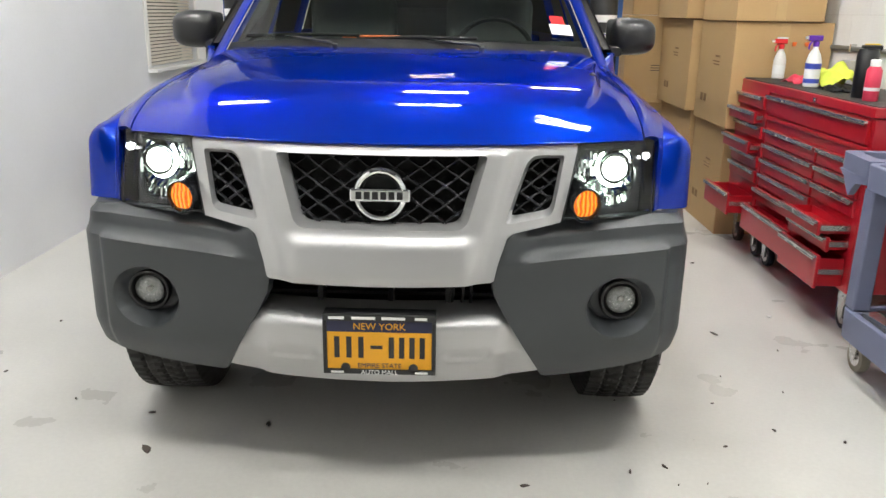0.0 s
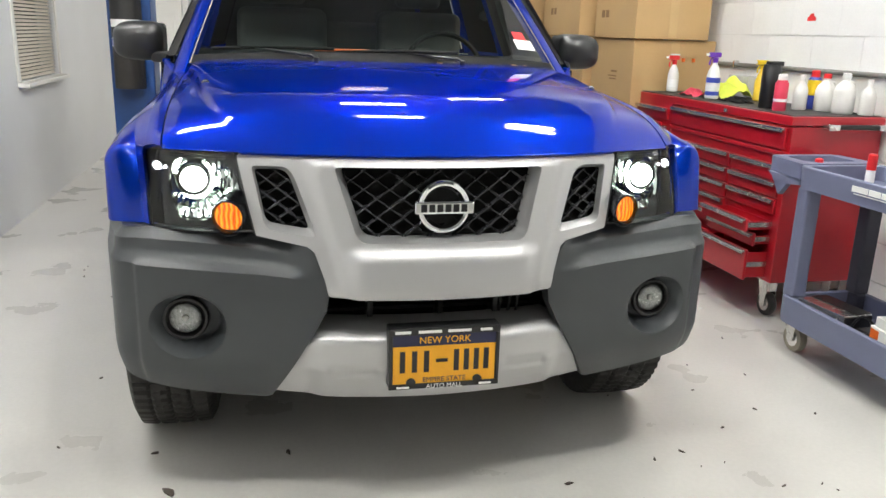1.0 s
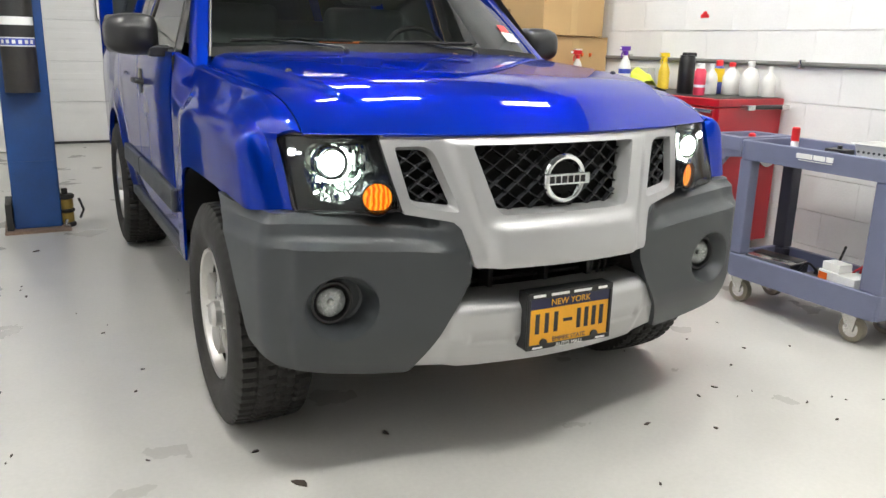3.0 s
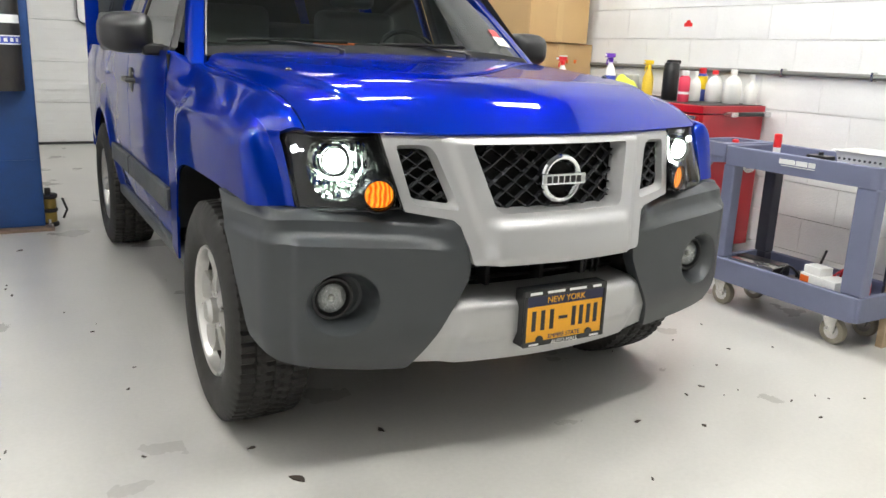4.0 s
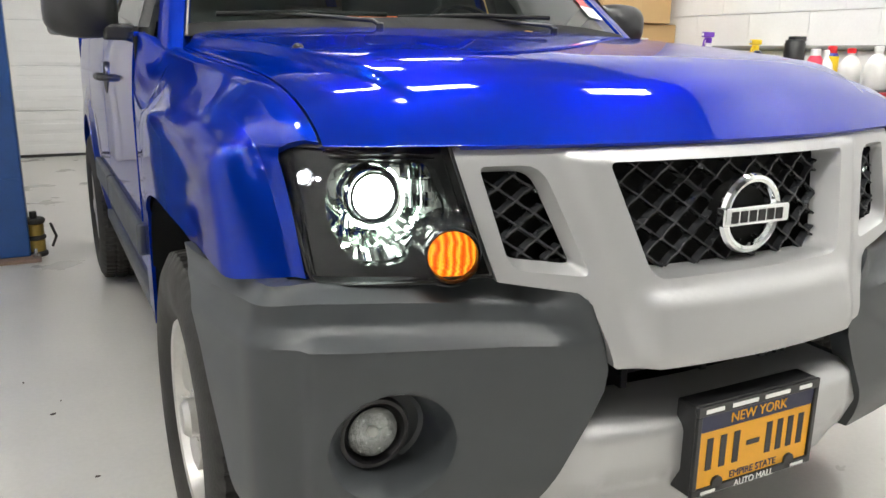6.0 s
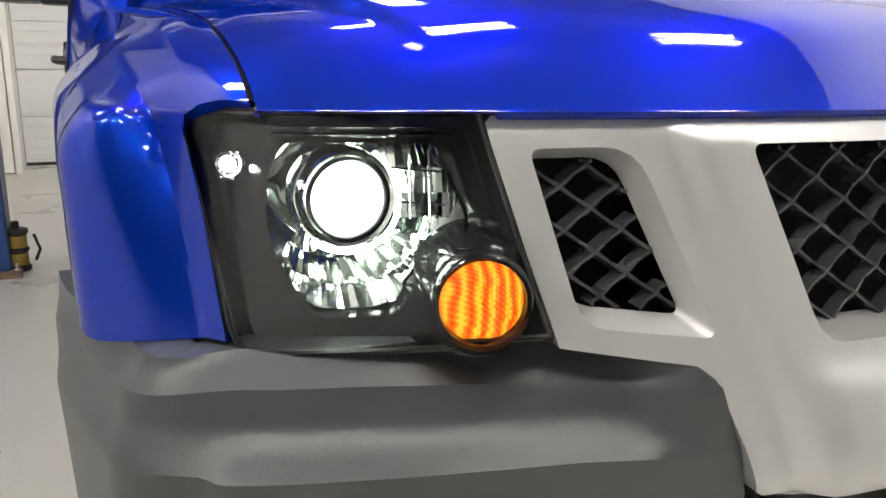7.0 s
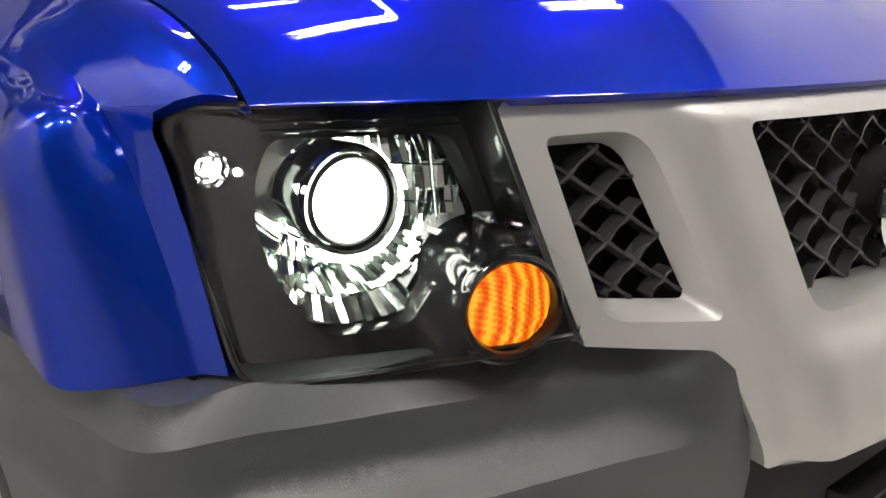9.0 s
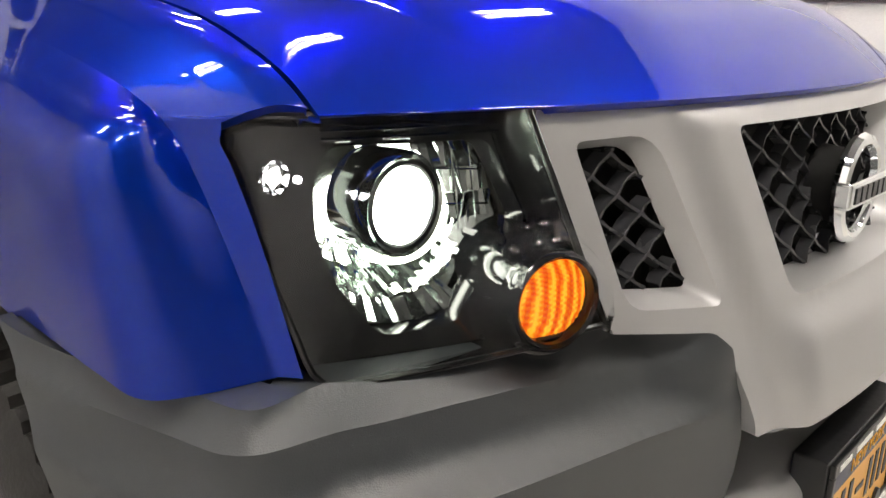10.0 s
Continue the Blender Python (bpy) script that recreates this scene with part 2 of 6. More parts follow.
def spline(points, n):
    """n points on a smooth curve through the given ones."""
    p = np.array(points, float)
    p = np.vstack((2 * p[0] - p[1], p, 2 * p[-1] - p[-2]))
    out = []
    for s in np.linspace(0, len(points) - 1 - 1e-9, n):
        i, t = int(s), s - int(s)
        a, b, c, d = p[i], p[i + 1], p[i + 2], p[i + 3]
        out.append(0.5 * (2 * b + (c - a) * t + (2 * a - 5 * b + 4 * c - d) * t * t + (3 * b - a - 3 * c + d) * t ** 3))
    return np.array(out)


def rounded(points, r, n=5):
    """A polygon with rounded corners; r is one radius or one for each corner."""
    out, k = [], len(points)
    for i in range(k):
        a, b, c = (Vector(points[j % k]).to_2d() for j in (i - 1, i, i + 1))
        q = r[i] if isinstance(r, (list, tuple)) else r
        if q <= 0:
            out.append(tuple(b))
            continue
        u, v = (a - b), (c - b)
        p0, p1 = b + u.normalized() * min(q, u.length * 0.45), b + v.normalized() * min(q, v.length * 0.45)
        for t in np.linspace(0, 1, n):
            out.append(tuple((1 - t) ** 2 * p0 + 2 * t * (1 - t) * b + t * t * p1))
    return out


def dense(loop, step):
    out = []
    for a, b in zip(loop, loop[1:] + loop[:1]):
        m = max(1, int(math.hypot(b[0] - a[0], b[1] - a[1]) / step + 0.5))
        out += [(a[0] + (b[0] - a[0]) * i / m, a[1] + (b[1] - a[1]) * i / m) for i in range(m)]
    return out


def within(p, loop):
    x, y, hit = p[0], p[1], False
    for (x0, y0), (x1, y1) in zip(loop, loop[1:] + loop[:1]):
        if (y0 > y) != (y1 > y) and x < (x1 - x0) * (y - y0) / (y1 - y0) + x0:
            hit = not hit
    return hit


def sheet(outline, surf, holes=(), step=0.025, rims=(), bm=None, lines=()):
    """A curved panel: a flat outline with holes, laid on surf(u, v); rims gives for each loop the place to which its edge is folded, lines the creases."""
    from mathutils.geometry import delaunay_2d_cdt
    bm = bm or bmesh.new()
    loops = [dense(list(lp), step) for lp in (outline, *holes)]
    pts, edges = [], []
    for lp in loops:
        k = len(pts)
        pts += lp
        edges += [(k + i, k + (i + 1) % len(lp)) for i in range(len(lp))]
    for ln in lines:
        ln = [p for p in ln if within(p, loops[0])]
        k = len(pts)
        pts += ln
        edges += [(k + i, k + i + 1) for i in range(len(ln) - 1)]
    edge = np.array(pts)
    lo, hi = edge.min(0), edge.max(0)
    for i, u in enumerate(np.arange(lo[0] + step / 2, hi[0], step)):
        for v in np.arange(lo[1] + step * (0.25 if i % 2 else 0.7), hi[1], step):
            if np.min(np.hypot(edge[:, 0] - u, edge[:, 1] - v)) > 0.55 * step and within((u, v), loops[0]) and not any(within((u, v), h) for h in loops[1:]):
                pts.append((float(u), float(v)))
    vs, _, fs = delaunay_2d_cdt([Vector(p) for p in pts], edges, [], 0, 1e-7)[:3]
    made = [bm.verts.new(surf(*p)) for p in vs]
    for f in fs:
        c = sum((vs[i] for i in f), Vector((0, 0))) / len(f)
        if within(c, loops[0]) and not any(within(c, h) for h in loops[1:]):
            bm.faces.new([made[i] for i in f])
    k = 0
    for j, lp in enumerate(loops):
        if j < len(rims) and rims[j]:
            back = [bm.verts.new(rims[j](*p)) for p in lp]
            m = len(lp)
            for i in range(m):
                bm.faces.new((made[k + i], made[k + (i + 1) % m], back[(i + 1) % m], back[i]))
        k += len(lp)
    loose = [v for v in bm.verts if not v.link_faces]
    bmesh.ops.delete(bm, geom=loose, context="VERTS")
    bmesh.ops.recalc_face_normals(bm, faces=bm.faces)
    return bm


def grid(rows, bm=None, close=False):
    """A skin over rows of points."""
    bm = bm or bmesh.new()
    vs = [[bm.verts.new(p) for p in r] for r in rows]
    n = len(vs[0])
    for a, b in zip(vs, vs[1:]):
        for k in range(n if close else n - 1):
            bm.faces.new((a[k], a[(k + 1) % n], b[(k + 1) % n], b[k]))
    return bm


def smooth(t):
    t = min(1.0, max(0.0, t))
    return t * t * (3 - 2 * t)


def lettering(name, text, size, material, parent, m, depth=0.0008):
    """Raised words in the built-in font, centred on the pose m."""
    cu = bpy.data.curves.new(name, "FONT")
    cu.body, cu.size, cu.extrude, cu.align_x, cu.align_y = text, size, depth, "CENTER", "CENTER"
    ob = new(name, cu)
    me = bpy.data.meshes.new_from_object(ob)
    bpy.data.objects.remove(ob)
    me.materials.append(material)
    ob = new(name, me)
    ob.parent = parent
    ob.matrix_local = m
    return ob


# ---- the room ----
X_LEFT, X_RIGHT, Y_FRONT, Y_DOOR, Y_BACK, HIGH = -2.2, 2.52, -6.5, 8.05, 8.72, 3.75


def structure(name, bm, material, label, bevel=0.0):
    ob = part(name, bm, material, None, bevel=bevel)
    return tagged(ob, label, name.split("_")[0], kind="structure")


structure("floor", box(X_LEFT - 0.2, X_RIGHT + 0.2, Y_FRONT - 0.2, Y_BACK + 0.3, -0.1, 0), M_FLOOR, "pale grey painted concrete workshop floor with faint stains")
structure("ceiling", box(X_LEFT - 0.2, X_RIGHT + 0.2, Y_FRONT - 0.2, Y_BACK + 0.3, HIGH, HIGH + 0.1), M_CEIL, "plain grey workshop ceiling")
# the window's opening goes through the side wall
WY0, WY1, WZ0, WZ1 = 4.12, 5.24, 0.94, 2.05
bm = box(X_LEFT - 0.15, X_LEFT, Y_FRONT, WY0, 0, HIGH)
box(X_LEFT - 0.15, X_LEFT, WY1, Y_DOOR, 0, HIGH, bm)
box(X_LEFT - 0.15, X_LEFT, WY0, WY1, 0, WZ0, bm)
box(X_LEFT - 0.15, X_LEFT, WY0, WY1, WZ1, HIGH, bm)
structure("wall_west", bm, M_WALL, "smooth white painted side wall with faint marks")
# unseen wall; its grey sets how much fill the car's nose receives
structure("wall_south", box(X_LEFT - 0.15, X_RIGHT + 0.15, Y_FRONT - 0.15, Y_FRONT, 0, HIGH), M_SOUTH, "unseen plain grey wall added behind the viewpoint to close the bay")
# door wall, with the doorway cut out
DX0, DX1, DH = -2.06, -1.44, 2.03
bm = box(X_LEFT - 0.15, DX0, Y_DOOR, Y_DOOR + 0.12, 0, HIGH)
box(DX1, -1.38, Y_DOOR, Y_DOOR + 0.12, 0, HIGH, bm)
box(DX0, DX1, Y_DOOR, Y_DOOR + 0.12, DH, HIGH, bm)
box(-1.50, -1.38, Y_DOOR + 0.12, Y_BACK, 0, HIGH, bm)
structure("wall_north", bm, M_WALL, "white end wall round a panelled door")
bm = box(-1.38, X_RIGHT + 0.15, Y_BACK + 0.06, Y_BACK + 0.2, 0, HIGH)
structure("wall_back", bm, M_DIM, "plain grey wall above the sectional door")
structure("wall_east", box(X_RIGHT + 0.012, X_RIGHT + 0.16, Y_FRONT, Y_BACK, 0, HIGH), M_JOINT, "white painted concrete block wall with shallow joints")

# door with raised panels
door = tagged(thing("door_1", "closed white panelled door with steel knob", "door"), kind="structure")
part("door_leaf", box(DX0 + 0.01, DX1 - 0.01, Y_DOOR - 0.004, Y_DOOR + 0.04, 0.012, DH - 0.01), M_DOOR, door, bevel=0.003)
for px in (DX0 + 0.09, (DX0 + DX1) / 2 + 0.03):
    for z0, z1 in ((0.15, 0.80), (0.92, 1.50), (1.60, 1.90)):
        bm = box(px, px + 0.2, Y_DOOR - 0.012, Y_DOOR - 0.004, z0, z1)
        box(px + 0.03, px + 0.17, Y_DOOR - 0.02, Y_DOOR - 0.012, z0 + 0.03, z1 - 0.03, bm)
        part("panel", bm, M_DOOR, door, bevel=0.004)
part("door_knob", lathe([(0.028, 0), (0.028, -0.008), (0.010, -0.012), (0.010, -0.04), (0.026, -0.05), (0.026, -0.07), (0.012, -0.08)], 20, "y", centre=(DX1 - 0.07, Y_DOOR - 0.005, 0.98)), M_STEEL, door, "round steel knob")
for z in (0.25, 1.0, 1.8):
    part("hinge", box(DX0 - 0.012, DX0 + 0.012, Y_DOOR - 0.014, Y_DOOR - 0.004, z, z + 0.09), M_STEEL, door, "steel butt hinge")
bm = box(DX0 - 0.07, DX0 - 0.002, Y_DOOR - 0.016, Y_DOOR - 0.001, 0, DH + 0.07)
box(DX1 + 0.002, DX1 + 0.055, Y_DOOR - 0.016, Y_DOOR - 0.001, 0, DH + 0.07, bm)
box(DX0 - 0.002, DX1 + 0.002, Y_DOOR - 0.016, Y_DOOR - 0.001, DH, DH + 0.07, bm)
structure("trim_door", bm, M_DOOR, "white moulded door casing", bevel=0.003)

# window with a blind
win = tagged(thing("window_1", "window in white wall with closed cream slatted blind", "window"), kind="structure")
part("window_sill", box(X_LEFT - 0.10, X_LEFT + 0.075, WY0 - 0.05, WY1 + 0.05, WZ0 - 0.035, WZ0 - 0.003), M_DOOR, win, "white sill with a dark underside", bevel=0.004)
bm = bmesh.new()
for y0, y1, z0, z1 in ((WY0 - 0.06, WY0 - 0.002, WZ0, WZ1 + 0.06), (WY1 + 0.002, WY1 + 0.06, WZ0, WZ1 + 0.06), (WY0 - 0.002, WY1 + 0.002, WZ1 + 0.002, WZ1 + 0.06)):
    box(X_LEFT + 0.001, X_LEFT + 0.014, y0, y1, z0, z1, bm)
part("window_frame", bm, M_DOOR, win, bevel=0.003)
part("pane", box(X_LEFT - 0.135, X_LEFT - 0.13, WY0, WY1, WZ0, WZ1), M_GLASS, win)
z = WZ0 + 0.02
while z < WZ1 - 0.02:
    bm = box(-0.012, 0.012, WY0 + 0.015, WY1 - 0.015, -0.0012, 0.0012)
    ob = part("slat", bm, M_CREAM, win)
    ob.matrix_local = pose(X_LEFT - 0.03, 0, z, 0, 52, 0)
    z += 0.027
part("blind_backing", box(X_LEFT - 0.145, X_LEFT - 0.14, WY0, WY1, WZ0, WZ1), M_CREAM, win)

# sectional door of wide ribbed panels
rollup = tagged(thing("door_2", "closed white sectional garage door of wide ribbed panels", "garage door"), kind="structure")
for i in range(5):
    z0 = 0.03 + i * 0.48
    bm = box(-1.376, X_RIGHT, Y_BACK, Y_BACK + 0.05, z0, z0 + 0.474)
    for k in range(4):
        box(-1.376, X_RIGHT, Y_BACK - 0.007, Y_BACK, z0 + 0.03 + k * 0.115, z0 + 0.105 + k * 0.115, bm)
    part("panel", bm, M_RIB, rollup, bevel=0.003)
part("bottom_seal", box(-1.376, X_RIGHT, Y_BACK - 0.01, Y_BACK + 0.05, 0.0, 0.03), M_RUBBER, rollup, "black rubber bottom seal")

# ceiling lights: two bare tubes on a tray
def ceiling_light(x, y, turn):
    t = thing("ceiling_light", "white ceiling fixture with two lit tubes", "ceiling light", pose(x, y, HIGH - 0.25, 0, 0, turn), "workshop ceiling lights")
    part("tray", box(-0.30, 0.30, -0.11, 0.11, 0.03, 0.07), M_WHITE, t, bevel=0.004)
    for s in (-0.06, 0.06):
        part("tube", tube([(-0.275, s, 0), (0.275, s, 0)], 0.018, 8), M_TUBE, t, "glowing tube")
    for k in (-0.25, 0.25):
        part("hanger", tube([(k, 0, 0.07), (k, 0, 0.25)], 0.004, 6), M_STEEL, t)
    return t


for lx, ly in LIGHTS:
    ceiling_light(lx, ly, 0)


# ---- the car ----
car = thing("car", "bright blue sport utility vehicle with grey bumpers and lit headlights", "car")
WHEEL_Y, REAR_Y, TRACK, TYRE_R = 0.68, 3.41, 0.798, 0.385


def face(x, z):
    """The nose of the car: how far back its skin lies."""
    return -0.062 + 0.28 * (z - 0.8) + 0.28 * x * x


def strut(x, z):
    """The silver surround, raised between the openings."""
    a = abs(x)
    edge = 0.362 - (1.014 - z) * 0.30
    y = face(x, z) + 0.006 - 0.014 * smooth((edge + 0.018 - a) / 0.036) * smooth((1.046 - z) / 0.03)
    y -= 0.018 * smooth((0.812 - z) / 0.04) * smooth((z - 0.62) / 0.10) * smooth((0.29 - a) / 0.06)
    return y + 9 * max(0.0, 0.70 - z) ** 2 + 10 * max(0, z - 1.02) ** 2


def lens_face(x, z):
    a = abs(x)
    return face(a, z) + 4 * max(0.0, a - 0.72) ** 2 * smooth((z - 0.81) / 0.2) + 0.004


def cover_face(x, z):
    """The lamp's cover, drawn out to a dome over the turn signal."""
    r = math.hypot(abs(x) - 0.577, z - 0.877)
    return lens_face(x, z) - 0.026 * smooth((0.074 - r) / 0.024)


def mirror(half):
    """A closed outline from the half with x >= 0, running from the top of the middle line to its foot."""
    return half + [(-x, z) for x, z in reversed(half) if x > 1e-6]


GRILLE = rounded([(0.296, 1.016), (0.236, 0.818), (-0.236, 0.818), (-0.296, 1.016)], [0.014, 0.03, 0.03, 0.014])
VENT = rounded([(0.515, 1.012), (0.482, 0.847), (0.345, 0.828), (0.411, 1.014)], [0.012, 0.024, 0.016, 0.035])


half = [(0, 1.043), (0.3, 1.046), (0.545, 1.042), (0.556, 1.032), (0.506, 0.829), (0.372, 0.804), (0.353, 0.79), (0.328, 0.72), (0.318, 0.676), (0.31, 0.671), (0, 0.668)]


def fold(cx, cz, f, depth):
    def at(u, v):
        x, z = cx + (u - cx) * f, cz + (v - cz) * f
        return Vector((x, face(x, z) + depth, z))
    return at


left_vent = [(-x, z) for x, z in reversed(VENT)]
bm = sheet(mirror(half), lambda u, v: Vector((u, strut(u, v), v)), [GRILLE, VENT, left_vent], 0.011,
           [lambda u, v: Vector((u * 0.985, strut(u, v) + 0.035, v)), fold(0, 0.925, 0.925, 0.05), fold(0.464, 0.935, 0.84, 0.034), fold(-0.464, 0.935, 0.84, 0.034)])
part("grille_surround", bm, M_SILVER, car, "matt silver grille surround with three openings", bevel=0.006, seg=3)


def lattice(loop, px, pz, off, bar, deep, ox=0.0):
    """Crossing bars between the nodes of a diamond lattice inside a loop."""
    bm = bmesh.new()
    for i in range(-20, 21):
        for j in range(0, 26):
            if (i + j) % 2:
                continue
            for dj in (-1, 1):
                a = (ox + i * px, 0.70 + j * pz)
                b = (ox + (i + 1) * px, 0.70 + (j + dj) * pz)
                run = [t for t in np.linspace(0, 1, 17) if within((a[0] + (b[0] - a[0]) * t, a[1] + (b[1] - a[1]) * t), loop)]
                if len(run) < 3:
                    continue
                a, b = ((a[0] + (b[0] - a[0]) * t, a[1] + (b[1] - a[1]) * t) for t in (run[0], run[-1]))
                pa, pb = (Vector((x, face(x, z) + off, z)) for x, z in (a, b))
                d = (pb - pa).normalized()
                n = d.cross(Vector((0, 1, 0))).normalized() * bar / 2
                y = Vector((0, deep, 0))
                pm = (pa + pb) / 2 + Vector((0, 0.003, 0))
                rings = []
                for p, w in ((pa, 1.15), (pm, 0.8), (pb, 1.15)):
                    rings.append([bm.verts.new(q) for q in (p - n * w * 0.5, p + n * w * 0.5, p + n * w + y, p - n * w + y)])
                for r0, r1 in zip(rings, rings[1:]):
                    for k in range(4):
                        bm.faces.new((r0[k], r0[(k + 1) % 4], r1[(k + 1) % 4], r1[k]))
    return bm


M_MESH = mat("charcoal_grille_plastic", (0.032, 0.033, 0.036), 0.26, var=0.1, scale=12, bump=0.03)
part("grille_mesh", lattice([(x * 0.925, 0.925 + (z - 0.925) * 0.925) for x, z in GRILLE], 0.0355, 0.025, 0.036, 0.007, 0.016), M_MESH, car, "charcoal diamond mesh")
for s in (-1, 1):
    lp = [(s * x, z) for x, z in VENT]
    part("vent_mesh", lattice([(s * 0.464 + (x - s * 0.464) * 0.82, 0.935 + (z - 0.935) * 0.83) for x, z in lp], 0.029, 0.021, 0.030, 0.0075, 0.016, ox=s * 0.447), M_MESH, car, "charcoal diamond mesh")
bm = bmesh.new()
for x0, x1, z0, z1 in ((-0.33, 0.33, 0.78, 1.03), (0.36, 0.53, 0.82, 1.02), (-0.53, -0.36, 0.82, 1.02)):
    y = face(max(abs(x0), abs(x1)), 0.9) + 0.09
    box(x0, x1, y, y + 0.01, z0, z1, bm)
part("radiator_backing", bm, M_BLACKM, car)

# emblem: a plain ring and bar
emblem = part("emblem", lathe([(0.056, -0.004), (0.060, -0.012), (0.066, -0.014), (0.072, -0.011), (0.075, -0.003), (0.072, 0.004), (0.060, 0.004), (0.056, -0.004)], 48, "y", centre=(0, -0.026, 0.912), close=False), M_CHROME, car, "plain chrome ring emblem")
part("bar", box(-0.083, 0.083, -0.050, -0.026, 0.895, 0.930), M_CHROME, emblem, "chrome crossbar", bevel=0.005, seg=3)
for i in range(6):
    part("mark", box(-0.066 + i * 0.0225, -0.050 + i * 0.0225, -0.0515, -0.0495, 0.902, 0.923), M_BLACK, emblem, "dark raised block")
part("emblem_mount", lathe([(0.05, 0), (0.055, 0.04)], 24, "y", centre=(0, -0.02, 0.912)), M_BLACKM, emblem)

M_FOGBOWL = mat("fog_reflector", (0.62, 0.63, 0.62), 0.25, metal=0.5, var=0.3, scale=120, bump=0.4, fine=160)

# ---- bumper covers ----
PLAN = spline([(0.28, -0.044), (0.42, -0.028), (0.56, -0.008), (0.70, 0.014), (0.80, 0.037), (0.865, 0.066), (0.899, 0.102), (0.915, 0.155), (0.930, 0.23), (0.946, 0.34), (0.955, 0.47), (0.956, 0.60)], 300)
ARC = np.concatenate(([0], np.cumsum(np.hypot(*np.diff(PLAN, axis=0).T))))
TAN = np.gradient(PLAN, axis=0)
TAN /= np.linalg.norm(TAN, axis=1)[:, None]


def plan_at(s):
    x, y = np.interp(s, ARC, PLAN[:, 0]), np.interp(s, ARC, PLAN[:, 1])
    tx, ty = np.interp(s, ARC, TAN[:, 0]), np.interp(s, ARC, TAN[:, 1])
    return x, y, ty, -tx


def s_of_x(x):
    return float(np.interp(x, PLAN[:, 0], ARC))


def s_of_y(y):
    return float(np.interp(y, PLAN[:, 1], ARC))


FOG_X, FOG_Y, FOG_Z = 0.707, 0.070, 0.582


def crease_z(x):
    return float(np.interp(x, (0.385, 0.50, 0.60, 0.70, 0.85), (0.778, 0.790, 0.800, 0.8075, 0.815)))


def inset_z(x):
    """The upper edge of the panel that stands proud of the face."""
    return float(np.interp(x, (0.36, 0.50, 0.70, 0.85), (0.722, 0.738, 0.753, 0.762)))


INSET_S = s_of_x(0.838)


def bumper_at(s, z, sgn):
    x, y, nx, ny = plan_at(s)
    # shelf under the lamp, a crease, a sloping band, and a panel standing proud
    side = smooth((y - 0.15) / 0.25)
    shelf = smooth((x - 0.345) / 0.12) * (1 - 0.55 * side)
    zc, zi = crease_z(x), inset_z(x)
    tuck = smooth((x - 0.80) / 0.11)
    oc = 0.042 * (1 - 0.60 * tuck)
    zt = float(np.interp(x, (0.372, 0.506, 0.62), (0.803, 0.827, 0.833)))
    o = -shelf * float(np.interp(z, (zi - 0.006, zi + 0.008, zi + 0.022, zc, max(zt, zc + 0.010), 0.86), (0.0, 0.42 * oc, 0.74 * oc, oc, 0.080 - 0.046 * tuck, 0.10 - 0.056 * tuck)))
    o -= 0.055 * max(0.0, (0.49 - z) / 0.14) ** 1.6
    proud = (0.003 + 0.009 * smooth((x - 0.42) / 0.3)) * smooth((z - 0.36) / 0.1)
    o += proud * (smooth((zi + 0.010 - z) / 0.018) * smooth((INSET_S - s) / 0.022) - 0.5 * (1 - side))
    # a dish whose floor faces straight ahead, with the fog lamp at its outer side
    d = math.hypot((x - FOG_X + 0.012) * 0.90, z - FOG_Z + 0.002)
    o -= max(0.0, FOG_Y + 0.020 - y + o) * smooth((0.096 - d) / 0.036)
    # small half-round dip below the turn signal
    d2 = math.hypot(x - 0.580, (z - 0.832) * 1.5)
    o -= 0.012 * smooth((0.038 - d2) / 0.006)
    return Vector((sgn * (x + nx * o), y + ny * o, z))


def arch_z(y, c):
    """The squarish edge of the wheel arch."""
    return 0.40 + 0.455 * max(0.0, 1 - (abs(y - c) / 0.54) ** 4) ** 0.25


top = [(s_of_x(0.372), 0.803), (s_of_x(0.506), 0.827), (s_of_x(0.62), 0.832), (s_of_x(0.79), 0.835), (s_of_y(0.12), 0.842), (s_of_y(0.30), 0.845), (s_of_y(0.415), 0.853)]
rear = [(s_of_y(y), z) for y, z in ((0.365, 0.82), (0.330, 0.76), (0.295, 0.70), (0.262, 0.62), (0.232, 0.56), (0.205, 0.50), (0.185, 0.462))]
foot = [(s_of_y(0.145), 0.438), (s_of_y(0.07), 0.408), (s_of_x(0.74), 0.375), (s_of_x(0.60), 0.352), (s_of_x(0.50), 0.342)]
inner = [(s_of_x(0.484), 0.348), (s_of_x(0.42), 0.452), (s_of_x(0.352), 0.565), (s_of_x(0.322), 0.625), (s_of_x(0.316), 0.665), (s_of_x(0.328), 0.72), (s_of_x(0.353), 0.785)]
runs = [(float(q), float(plan_at(q)[0])) for q in np.linspace(s_of_x(0.385), s_of_y(0.33), 90)]
CREASES = [[(q, crease_z(x)) for q, x in runs]] + [[(q, inset_z(x) + h) for q, x in runs] for h in (-0.0075, 0.001, 0.008, 0.022)]
for r in (0.050, 0.058, 0.065, 0.072, 0.079, 0.086, 0.093):
    CREASES.append([(s_of_x(FOG_X - 0.012 + r / 0.9 * math.cos(a)), FOG_Z - 0.002 + r * math.sin(a)) for a in np.linspace(0, 2 * math.pi, 60)])
BUMPER = top + rear + foot + inner
